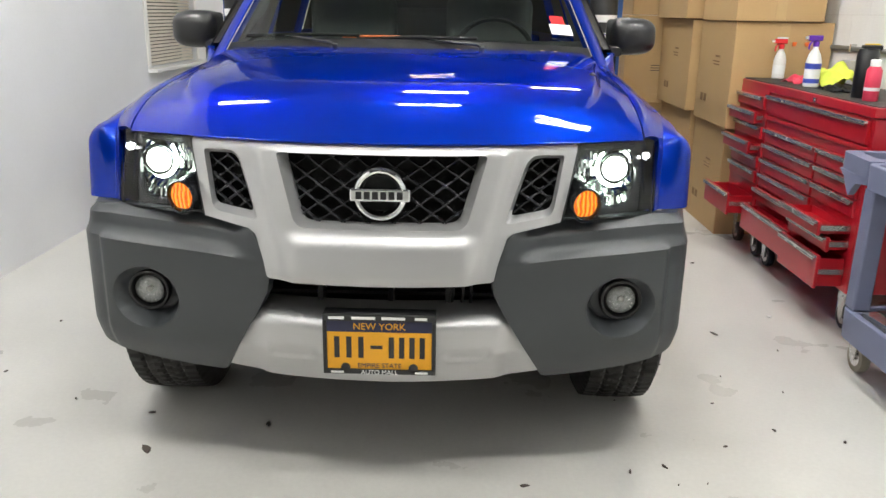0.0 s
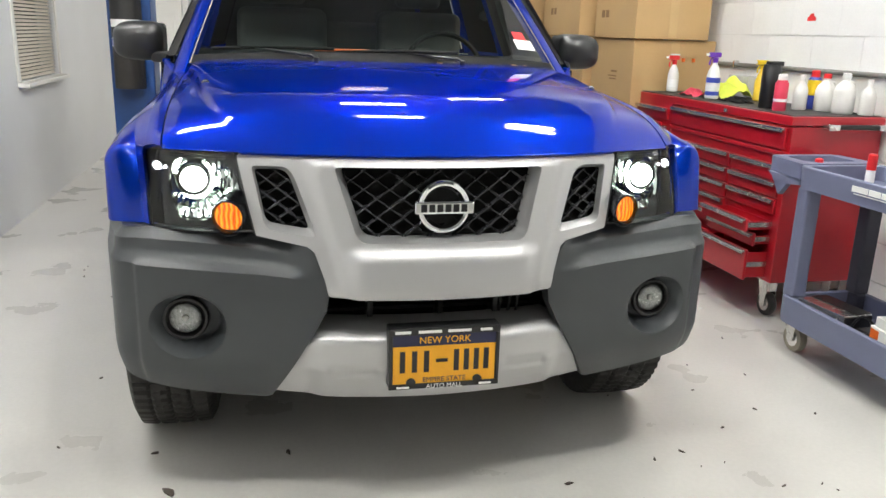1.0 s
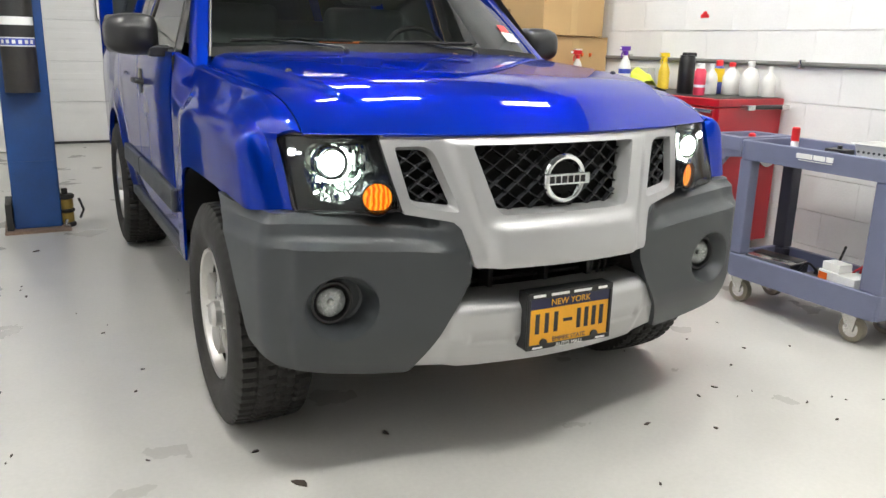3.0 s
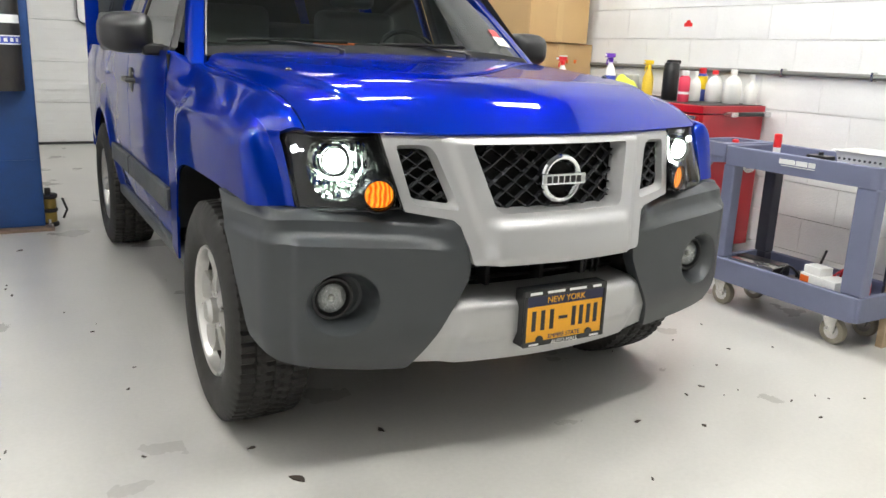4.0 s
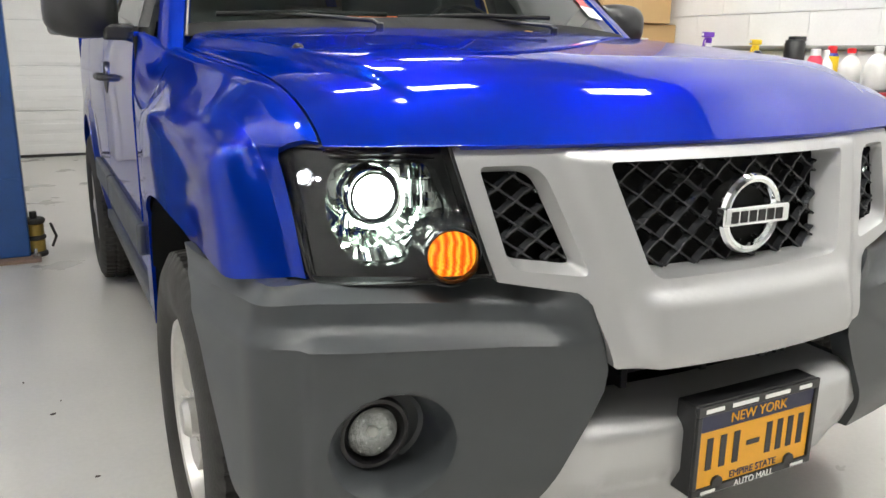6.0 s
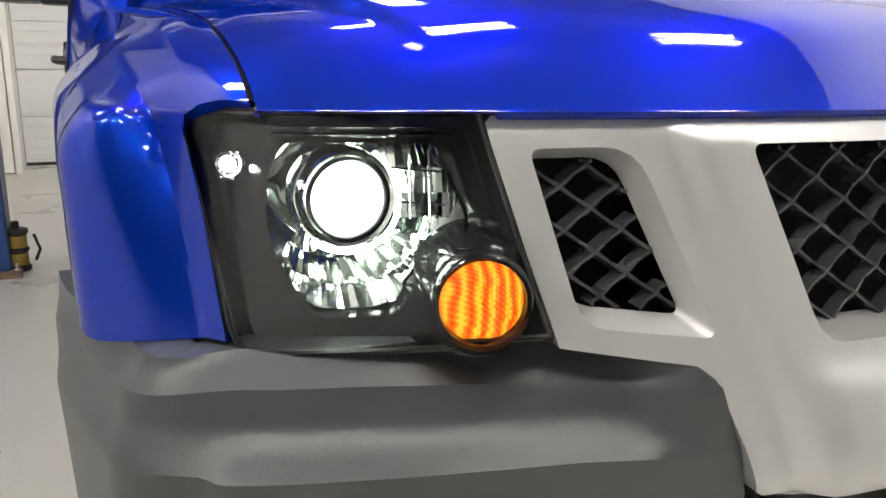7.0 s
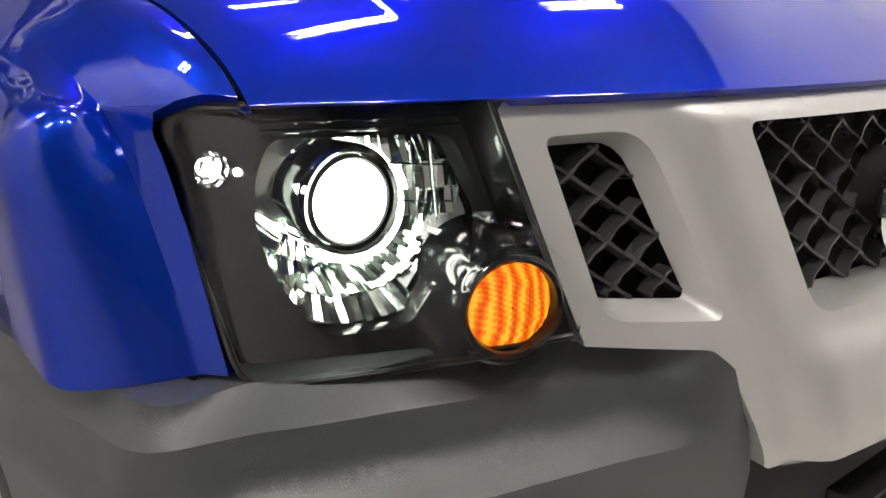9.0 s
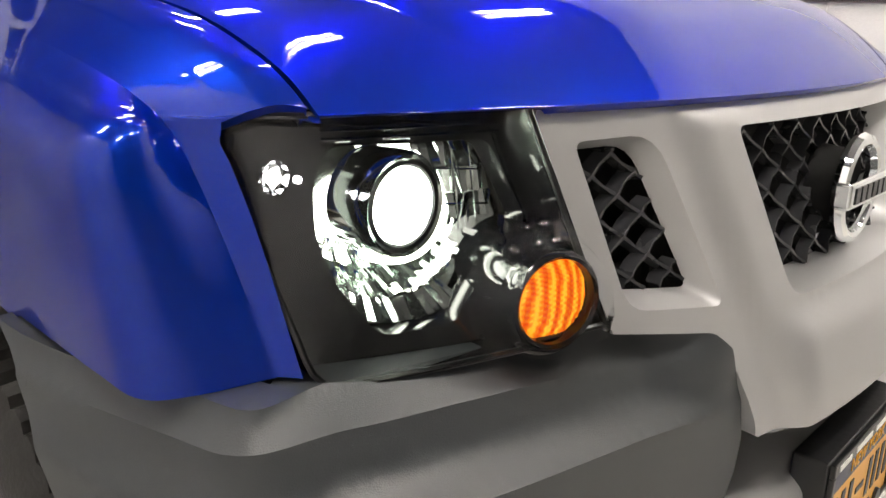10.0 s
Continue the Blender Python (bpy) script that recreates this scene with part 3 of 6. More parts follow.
for sgn in (-1, 1):
    def folded(s, z, g=sgn):
        p = bumper_at(s, z, g)
        x, y, nx, ny = plan_at(s)
        return p - Vector((g * nx, ny, 0)) * 0.045
    cover = part("bumper_cover", sheet(BUMPER, lambda s, z, g=sgn: bumper_at(s, z, g), (), 0.008, [folded], lines=CREASES), M_GREY, car, "textured dark grey plastic bumper corner", bevel=0.005, seg=3, angle=30)
    fog = part("fog_lamp", lathe([(0.062, 0.016), (0.064, 0.004), (0.060, -0.004), (0.054, -0.004), (0.046, 0.006), (0.044, 0.030)], 40, "y", centre=(sgn * FOG_X, FOG_Y, FOG_Z), close=False), M_BLACK, car, "round black fog lamp bezel")
    part("fog_reflector", lathe([(0.0435, 0.004), (0.036, 0.009), (0.022, 0.012), (0.006, 0.0125)], 30, "y", centre=(sgn * FOG_X, FOG_Y, FOG_Z), close=False), M_FOGBOWL, fog, "bright reflector bowl")
    part("fog_bulb", lathe([(0.003, -0.006), (0.009, -0.002), (0.010, 0.004), (0.008, 0.008)], 12, "y", centre=(sgn * FOG_X, FOG_Y + 0.004, FOG_Z)), M_JUG, fog)
    part("fog_lens", lathe([(0.044, 0.010), (0.043, 0.003), (0.034, -0.004), (0.018, -0.008), (0.002, -0.009)], 36, "y", centre=(sgn * FOG_X, FOG_Y, FOG_Z), close=False), M_LENS, fog, "clear domed glass")


# silver lower lip
def lip_at(u, v):
    y = -0.080 + 0.30 * u * u + 0.016 * smooth((abs(u) - 0.33) / 0.05) + 0.5 * max(0.0, 0.45 - v) + 28 * max(0.0, v - 0.525) ** 2
    y += 0.007 * smooth((abs(u) - 0.18) / 0.012) * smooth((0.326 - abs(u)) / 0.012) * smooth((v - 0.424) / 0.012) * smooth((0.476 - v) / 0.03)
    return Vector((u, y, v))


half = [(0, 0.562), (0.345, 0.562), (0.368, 0.552), (0.418, 0.470), (0.480, 0.372), (0.474, 0.358), (0.3, 0.348), (0, 0.344)]
part("bumper_lip", sheet(mirror(half), lip_at, (), 0.0085, [lambda u, v: lip_at(u, v) + Vector((0, 0.11 if v > 0.5 else 0.06, 0.004 if v > 0.5 else 0))]), M_SILVER, car, "satin silver lower bumper lip with shallow slots", bevel=0.005, seg=3)

# dark intake behind the lip
bm = box(-0.50, 0.50, 0.20, 0.22, 0.34, 0.80)
box(-0.46, 0.46, 0.03, 0.2, 0.50, 0.525, bm)
box(-0.5, 0.5, 0.02, 0.2, 0.655, 0.672, bm)
part("intake", bm, M_BLACKM, car)
for z in (0.615, 0.572, 0.64):
    part("intake_bar", box(-0.36, 0.36, 0.10, 0.125, z, z + 0.010), M_BLACK, car, bevel=0.002)
for x in (-0.19, 0.19, 0.02):
    part("intake_post", box(x - 0.008, x + 0.008, 0.06, 0.12, 0.53, 0.66), M_BLACK, car, bevel=0.002)
for x in (0.20, 0.23, 0.255):
    part("hose", tube([(x, 0.07, 0.54), (x + 0.006, 0.06, 0.60), (x, 0.08, 0.66)], 0.005), M_BLACK, car)

# ---- plate ----
plate = part("number_plate_holder", box(-0.158, 0.160, -0.098, -0.05, 0.405, 0.586), M_BLACK, car, "black plate holder", bevel=0.004)
part("number_plate", box(-0.147, 0.149, -0.1012, -0.097, 0.411, 0.568), M_GOLD, plate, "gold plate with a navy band", bevel=0.002)
part("plate_band", box(-0.147, 0.149, -0.1024, -0.1008, 0.533, 0.568), M_NAVY, plate)
bm = box(-0.158, 0.160, -0.106, -0.098, 0.566, 0.586)
box(-0.158, 0.160, -0.106, -0.098, 0.405, 0.420, bm)
box(-0.158, -0.147, -0.106, -0.098, 0.420, 0.566, bm)
box(0.149, 0.160, -0.106, -0.098, 0.420, 0.566, bm)
part("plate_frame", bm, M_BLACK, plate, "black dealer frame", bevel=0.002)
for x in (-0.095, 0.097):
    part("frame_tab", lathe([(0.0135, -0.006), (0.0135, 0.0)], 20, "y", centre=(x, -0.100, 0.424)), M_BLACK, plate)
upright = lambda x, z, y=-0.1028: pose(x, y, z, 90, 0, 0)
lettering("words", "NEW YORK", 0.028, M_GOLD, plate, upright(0.001, 0.549))
lettering("words", "EMPIRE STATE", 0.020, M_NAVY, plate, upright(0.001, 0.430, -0.1016))
lettering("words", "AUTO MALL", 0.019, M_WHITE, plate, upright(0.001, 0.4115, -0.1066))
for x, w in ((-0.119, 0.044), (-0.043, 0.066), (0.041, 0.066), (0.118, 0.034)):
    part("print_bar", box(x - w / 2, x + w / 2, -0.1072, -0.1058, 0.572, 0.580), M_WHITE, plate)
for x in (-0.118, 0.120):
    part("print_bar", box(x - 0.018, x + 0.018, -0.1072, -0.1058, 0.4085, 0.4145), M_WHITE, plate)
for x in (-0.119, -0.085, -0.051, 0.035, 0.064, 0.093, 0.122):
    part("print_bar", box(x - 0.0075, x + 0.0075, -0.1024, -0.1010, 0.454, 0.518), M_DARKPRINT, plate, "plain dark bar in place of a character")
part("print_bar", box(-0.024, 0.010, -0.1024, -0.1010, 0.482, 0.492), M_DARKPRINT, plate)

# ---- hood ----
def hood_front(x):
    return face(x, 1.05) - 0.006


def hood_at(x, y):
    d = max(0.0, y - hood_front(x))
    a = abs(x)
    z = 1.047 + 0.085 * (1 - math.exp(-d / 0.108)) + 0.092 * d - 0.012 * d * d
    z += 0.022 * (1 - (a / 0.76) ** 4) * smooth(d / 0.14)
    # the raised middle, bounded by a narrow slope on each side
    edge = float(np.interp(y, (0.18, 0.30, 0.45, 0.76, 1.05), (0.575, 0.625, 0.662, 0.703, 0.758)))
    z += 0.020 * smooth((edge - a) / 0.018 + 0.5) * smooth((d - 0.06) / 0.20)
    z -= 2.7 * max(0.0, a - 0.70) ** 2 * smooth(d / 0.12)
    return Vector((x, y, z))


def hood_side(y):
    return 0.752 + 0.024 * smooth((y - 0.2) / 1.0)


def cowl_y(x):
    return 1.03 + 0.20 * (x / 0.78) ** 2


rows = []
for k in range(64):
    w = (k / 63) ** 1.7
    row = []
    for u in np.linspace(-1, 1, 241):
        y = hood_front(u * 0.748) * (1 - w) + cowl_y(u * 0.775) * w
        row.append(hood_at(u * hood_side(y), y))
    # flanges folded down at the sides
    deep = 0.005 + 0.025 * min(1.0, 8 * w)
    rows.append([row[0] + Vector((0.002, 0, -deep)), row[0] + Vector((0.0005, 0, -0.004)), *row, row[-1] + Vector((-0.0005, 0, -0.004)), row[-1] + Vector((-0.002, 0, -deep))])
rows = [[p + Vector((0, 0.035, -0.014 if abs(p.x) < 0.54 else -0.001)) for p in rows[0]], [p + Vector((0, 0.004, -0.006 if abs(p.x) < 0.54 else -0.002)) for p in rows[0]], *rows]
bm = grid(rows)
bmesh.ops.recalc_face_normals(bm, faces=bm.faces)
part("hood", bm, M_BLUE, car, "glossy blue hood with a raised middle", angle=50)
for x, y in ((-0.66, 0.575), (0.66, 0.575)):
    p = hood_at(x, y)
    part("washer_nozzle", lathe([(0.012, -0.006), (0.012, 0.002), (0.006, 0.008)], 12, "z", centre=p), M_BLACK, car)

# ---- front wings with boxy flares ----
# ribs round the flare: lip, side, shoulder and top edge of the flare, the crease where it meets the body, then the hood's side where the rib ends
RIBS = [
    ((0.810, 0.147, 0.843), (0.822, 0.196, 0.950), (0.829, 0.226, 1.005), (0.832, 0.246, 1.030), (0.835, 0.262, 1.044), 0.170),
    ((0.870, 0.162, 0.843), (0.876, 0.194, 0.950), (0.877, 0.216, 1.016), (0.869, 0.231, 1.043), (0.840, 0.285, 1.056), 0.205),
    ((0.906, 0.187, 0.843), (0.910, 0.212, 0.950), (0.911, 0.230, 1.012), (0.894, 0.252, 1.044), (0.845, 0.320, 1.070), 0.265),
    ((0.916, 0.240, 0.850), (0.919, 0.262, 0.950), (0.919, 0.278, 1.012), (0.896, 0.305, 1.048), (0.850, 0.385, 1.086), 0.360),
    ((0.919, 0.390, 0.855), (0.922, 0.400, 0.950), (0.922, 0.408, 1.025), (0.898, 0.420, 1.064), (0.854, 0.470, 1.101), 0.480),
    ((0.921, 0.550, 0.858), (0.924, 0.550, 0.960), (0.924, 0.556, 1.033), (0.900, 0.566, 1.071), (0.857, 0.600, 1.110), 0.620),
    ((0.922, 0.700, 0.858), (0.925, 0.700, 0.960), (0.925, 0.704, 1.037), (0.901, 0.711, 1.076), (0.858, 0.730, 1.117), 0.760),
    ((0.921, 0.940, 0.840), (0.924, 0.940, 0.950), (0.923, 0.945, 1.035), (0.899, 0.947, 1.074), (0.858, 0.950, 1.122), 0.950),
    ((0.918, 1.115, 0.700), (0.920, 1.112, 0.920), (0.917, 1.105, 1.019), (0.892, 1.095, 1.062), (0.860, 1.075, 1.120), 1.080),
    ((0.909, 1.176, 0.450), (0.910, 1.172, 0.850), (0.906, 1.166, 1.020), (0.892, 1.158, 1.054), (0.868, 1.145, 1.108), 1.170),
    ((0.900, 1.366, 0.450), (0.903, 1.366, 0.850), (0.901, 1.366, 1.045), (0.898, 1.366, 1.085), (0.893, 1.366, 1.135), 1.366),
]


def hood_edge(y):
    """The upper edge of the wing: along the hood, then out to the door under the pillar."""
    z = hood_at(hood_side(min(y, 1.2)), min(y, 1.2)).z - 0.001
    k = smooth((y - 1.2) / 0.166)
    return np.array((hood_side(y) + 0.005 + 0.085 * k, y, z + (1.237 - z) * k))


def upper_wing(root, top, drop=0.009):
    """From the crease up the side of the body, over its shoulder to the hood."""
    sh = np.array((top[0] + 0.042 - 0.030 * smooth((top[1] - 1.2) / 0.166), (root[1] * 0.4 + top[1] * 0.6), top[2] - drop))
    return [*[root + (sh - root) * t for t in (0.2, 0.4, 0.6, 0.8)], *spline([root * 0.15 + sh * 0.85, sh, sh * 0.5 + top * 0.5 + np.array((0, 0, 0.004)), top], 12)]


cols = [spline([r[k] for r in RIBS], 100) for k in range(5)]
tops = spline([(r[5], 0.0) for r in RIBS], 100)[:, 0]
lamp_edge = [np.array(p) for p in ((0.795, 0.134, 0.841), (0.803, 0.174, 0.950), (0.8085, 0.199, 1.005), (0.811, 0.211, 1.024), (0.809, 0.211, 1.041))]
for sgn in (-1, 1):
    rows = []
    for i in range(-3, 100):
        if i < 0:
            # the strip between the lamp and the flare
            sec = [lamp_edge[k] + (cols[k][0] - lamp_edge[k]) * (i + 3) / 3 for k in range(5)]
            top = hood_edge(0.168 + 0.002 * (i + 3) / 3)
        else:
            sec = [c[i].copy() for c in cols]
            top = hood_edge(float(tops[i]))
        if WHEEL_Y - 0.27 < sec[0][1] < WHEEL_Y + 0.5399:
            sec[0][2] = max(0.45, arch_z(sec[0][1], WHEEL_Y))
        low = spline([*sec[:4], sec[3] * 0.5 + sec[4] * 0.5], 26)
        pts = [*low, *[low[-1] + (sec[4] - low[-1]) * t for t in (0.25, 0.5, 0.75, 0.95, 1.0)], *upper_wing(sec[4], top, 0.009 if i >= 0 else 0.001 + 0.0027 * (i + 3))]
        flange = sec[0] + (np.array([-0.010, 0, 0.0]) if i > 35 else np.array([-0.02, 0.02, -0.002]))
        rows.append([Vector((sgn * x, y, z)) for x, y, z in [flange, *pts, pts[-1] + np.array([-0.003, 0.006, -0.007 if i < 25 else -0.03])]])
    # folded front edge against the lamp
    rows.insert(0, [p + Vector((-sgn * 0.006, 0.018, -0.010)) for p in rows[0]])
    bm = grid(rows)
    bmesh.ops.recalc_face_normals(bm, faces=bm.faces)
    part("front_wing", bm, M_BLUE, car, "glossy blue wing with a boxy wheel flare", angle=40)
    # wheel well
    bm = bmesh.new()
    rows = []
    for y in np.linspace(WHEEL_Y - 0.30, WHEEL_Y + 0.538, 30):
        z = arch_z(y, WHEEL_Y) - 0.002
        rows.append([(sgn * 0.902, y, z), (sgn * 0.50, y, z)])
    bm = grid(rows)
    part("wheel_well", bm, M_BLACKM, car)
# black filler added behind the door seams to stop bright leaks
for sgn in (-1, 1):
    part("door_gap_filler", box(sgn * 0.84, sgn * 0.888, 1.352, 1.38, 0.47, 1.225), M_BLACKM, car)
# black strips set into the hood seams to paint the gap's shade
for sgn in (-1, 1):
    rows = []
    for y in np.linspace(0.18, 1.19, 30):
        p = hood_at(hood_side(y), y)
        rows.append([Vector((sgn * (p.x - 0.006), y, p.z - 0.010)), Vector((sgn * (p.x + 0.007), y, p.z - 0.005))])
    part("hood_gap_shade", grid(rows), M_BLACKM, car)
part("engine_bay", box(-0.74, 0.74, 0.28, 1.25, 0.50, 1.03), M_BLACKM, car)


# ---- headlights ----
SIG_X, SIG_Z = 0.579, 0.877
PRO_X, PRO_Z = 0.672, 0.963
bulge = [(SIG_X + 0.0505 * math.cos(a), SIG_Z + 0.0505 * math.sin(a)) for a in np.linspace(math.radians(-122), math.radians(-52), 9)]
LENS = [(0.757, 1.0455), (0.735, 1.0460), *rounded([(0.70, 1.047), (0.558, 1.048), (0.511, 0.8335)], [0.0, 0.004, 0.008]), *[q for q in reversed(bulge)], *rounded([(0.62, 0.8325), (0.786, 0.829), (0.813, 1.046), (0.757, 1.0455)], [0.0, 0.024, 0.026, 0.0])[:-1]]
BOWL = rounded([(0.722, 1.015), (0.738, 0.985), (0.744, 0.94), (0.736, 0.90), (0.708, 0.851), (0.638, 0.852), (0.602, 0.893), (0.546, 0.936), (0.573, 1.014)], 0.012, 4)
for sgn in (-1, 1):
    def lens_pt(u, v, off=0.0, g=sgn):
        return Vector((g * u, lens_face(u, v) + off, v))
    lamp = part("headlight", sheet(LENS, lambda u, v: lens_pt(u, v, 0.042), [BOWL], 0.014,
                                   [lambda u, v: lens_pt(u, v, -0.001), lambda u, v: lens_pt(0.66 + (u - 0.66) * 0.97, 0.945 + (v - 0.945) * 0.97, 0.062)]), M_GLOSSBLACK, car, "lit headlight with gloss black housing", angle=28)
    part("lens_cover", sheet(LENS, lambda u, v, g=sgn: Vector((g * u, cover_face(u, v), v)), (), 0.010), M_LENS, lamp, "clear polished cover", angle=80)
    lp = dense(LENS, 0.012)
    part("seal", tube([lens_pt(u, v, 0.004) for u, v in lp + lp[:2]], 0.0032, 6), M_BLACK, lamp)
    # ledge lines moulded into the housing
    for z in (1.030, 1.023):
        part("ledge", tube([lens_pt(u, z, 0.024) for u in np.linspace(0.575, 0.735, 12)], 0.0022, 6), M_GLOSSBLACK, lamp)
    # reflector bowl: a chrome skin set with facets round the projector
    rnd = random.Random(4)

    def deep(u, v):
        r = math.hypot(u - PRO_X, v - PRO_Z)
        return 0.058 + 0.055 * smooth((0.105 - r) / 0.06)
    part("reflector", sheet(BOWL, lambda u, v: lens_pt(u, v, deep(u, v) + 0.016), (), 0.012), M_DARKCHROME, lamp, "deep dark chrome reflector")
    bm = bmesh.new()
    for k in range(96):
        for j in range(4):
            a0, a1 = 2 * math.pi * k / 96, 2 * math.pi * (k + 0.95) / 96
            r0, r1 = 0.047 + j * 0.0205, 0.0465 + (j + 0.98) * 0.0205
            am, rm = (a0 + a1) / 2, (r0 + r1) / 2
            uc, vc = PRO_X + rm * math.cos(am), PRO_Z + rm * math.sin(am)
            if not within((uc, vc), BOWL) or (uc < 0.636 and vc > 0.925) or (uc > PRO_X + 0.030 and vc > PRO_Z - 0.045) or math.hypot(uc - SIG_X, vc - SIG_Z) < 0.045:
                continue
            t1, t2 = rnd.uniform(-0.0009, 0.0009), rnd.uniform(-0.0035, 0.0035)
            q = []
            for a, r, o in ((a0, r0, -t1 - t2), (a1, r0, t1 - t2), (a1, r1, t1 + t2), (a0, r1, -t1 + t2)):
                u, v = PRO_X + r * math.cos(a), PRO_Z + r * math.sin(a)
                q.append(bm.verts.new(lens_pt(u, v, deep(u, v) + o)))
            bm.faces.new(q)
    tagged(part("facets", bm, M_BOWL, lamp, "fan of bright chrome facets", smooth=False), kind="stuff")
    # segmented high beam mirror beside the projector
    bm = bmesh.new()
    for i in range(13):
        for j in range(3):
            u0, u1 = 0.627 - i * 0.0067, 0.627 - (i + 0.97) * 0.0067
            v0, v1 = 0.940 + j * 0.0242, 0.940 + (j + 0.98) * 0.0242
            if not within(((u0 + u1) / 2, (v0 + v1) / 2), BOWL):
                continue
            t1, t2 = rnd.uniform(-0.0012, 0.0012), rnd.uniform(-0.004, 0.004)
            d = lambda u, v, o: lens_pt(u, v, 0.060 + 9.0 * (u - 0.590) ** 2 + 6.0 * (v - 0.975) ** 2 + o)
            bm.faces.new([bm.verts.new(p) for p in (d(u0, v0, -t1 - t2), d(u1, v0, t1 - t2), d(u1, v1, t1 + t2), d(u0, v1, -t1 + t2))])
    part("high_beam_reflector", bm, M_BOWL, lamp, "segmented chrome mirror", smooth=False)
    for v in (0.958, 0.990):
        part("rib", tube([lens_pt(0.632, v, 0.050), lens_pt(0.578, v - 0.004, 0.050)], 0.0011, 6), M_BOWL, lamp)
    for u in (0.588, 0.606):
        part("rib", tube([lens_pt(u + 0.005, 0.942, 0.050), lens_pt(u, 1.008, 0.050)], 0.0011, 6), M_BOWL, lamp)
    # added glowing ring that brightens the bowl like light leaking round the projector
    ring = [lens_pt(PRO_X + 0.0535 * math.cos(a), PRO_Z + 0.0535 * math.sin(a), 0.056) for a in np.linspace(math.radians(130), math.radians(305), 30)]
    part("fill_ring", tube(ring, 0.0026, 6), M_LEAK, lamp, "added glowing ring that brightens the reflector")
    # projector: chrome shroud, dark ring, glowing lens
    c = (sgn * PRO_X, lens_face(PRO_X, PRO_Z) + 0.030, PRO_Z)
    part("projector_shroud", lathe([(0.0405, 0.012), (0.0425, 0.0), (0.046, -0.002), (0.049, 0.004), (0.050, 0.018), (0.049, 0.05)], 48, "y", centre=c, close=False), M_BOWL, lamp, "chrome shroud")
    part("projector_ring", lathe([(0.0355, 0.004), (0.0375, 0.0), (0.0400, 0.003), (0.0405, 0.03)], 48, "y", centre=c, close=False), M_BLACK, lamp, "dark ring")
    part("projector_barrel", lathe([(0.0360, 0.002), (0.0350, 0.012), (0.0320, 0.038)], 40, "y", centre=c, close=False), M_DARKCHROME, lamp, "dark chrome inner barrel")
    part("projector_light", lathe([(0.0320, 0.038), (0.024, 0.034), (0.012, 0.031), (0.001, 0.030)], 40, "y", centre=c, close=False), M_LAMP, lamp, "lit white projector lens")
    part("projector_lens", lathe([(0.0362, 0.006), (0.034, 0.001), (0.026, -0.006), (0.014, -0.010), (0.001, -0.011)], 40, "y", centre=c, close=False), M_LENS, lamp, "clear domed lens")
    # turn signal
    c = (sgn * SIG_X, lens_face(SIG_X, SIG_Z) - 0.014, SIG_Z)
    swing = Matrix.Rotation(sgn * math.radians(19), 3, "Z")

    def outward(bm):
        """Turn a piece of the signal towards the car's flank."""
        bmesh.ops.rotate(bm, cent=c, matrix=swing, verts=bm.verts)
        return bm
    sig = part("turn_signal", outward(lathe([(0.0395, 0.006), (0.0408, -0.004), (0.0442, -0.007), (0.0470, -0.003), (0.0480, 0.012), (0.047, 0.09)], 48, "y", centre=c, close=False)), M_GLOSSBLACK, lamp, "black ringed turn signal")
    part("signal_shroud", outward(lathe([(0.0482, 0.020), (0.0530, 0.040), (0.058, 0.070), (0.060, 0.105)], 40, "y", centre=c, close=False)), M_GLOSSBLACK, sig, "smoked black shroud")
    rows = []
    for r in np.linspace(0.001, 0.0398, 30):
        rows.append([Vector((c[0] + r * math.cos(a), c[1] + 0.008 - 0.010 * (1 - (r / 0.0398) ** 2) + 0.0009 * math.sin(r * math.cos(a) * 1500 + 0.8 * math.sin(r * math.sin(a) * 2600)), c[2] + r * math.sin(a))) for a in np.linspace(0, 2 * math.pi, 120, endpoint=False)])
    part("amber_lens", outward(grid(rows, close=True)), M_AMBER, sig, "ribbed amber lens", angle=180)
    # side marker in the outer corner
    c = lens_pt(0.772, 0.994, 0.024)
    mk = part("side_marker", lathe([(0.015, -0.002), (0.0125, 0.007), (0.008, 0.012), (0.003, 0.014)], 10, "y", centre=c, close=False), M_CHROME, lamp, "small chrome pocket", smooth=False)
    part("marker_bulb", lathe([(0.001, -0.008), (0.005, -0.005), (0.0062, 0.002), (0.004, 0.008)], 16, "y", centre=c), M_MARK, mk, "lit white bulb")
    # an extra spot that glows by itself, added beside the bulb
    part("marker_glow_spot", lathe([(0.001, -0.004), (0.0030, -0.002), (0.0033, 0.002)], 10, "y", centre=lens_pt(0.751, 0.990, 0.036)), M_MARK, mk, "small glowing spot added beside the bulb")


# ---- windscreen, pillars, cabin ----
def screen_at(u, v):
    """u across, v from 0 at the foot to 1 at the roof."""
    hw = 0.765 - 0.16 * v
    x = u * hw
    y = 1.055 + 0.21 * u * u + 0.62 * v
    z = 1.268 - 0.030 * u * u + 0.50 * v + 0.02 * v * (1 - v)
    return Vector((x, y, z))


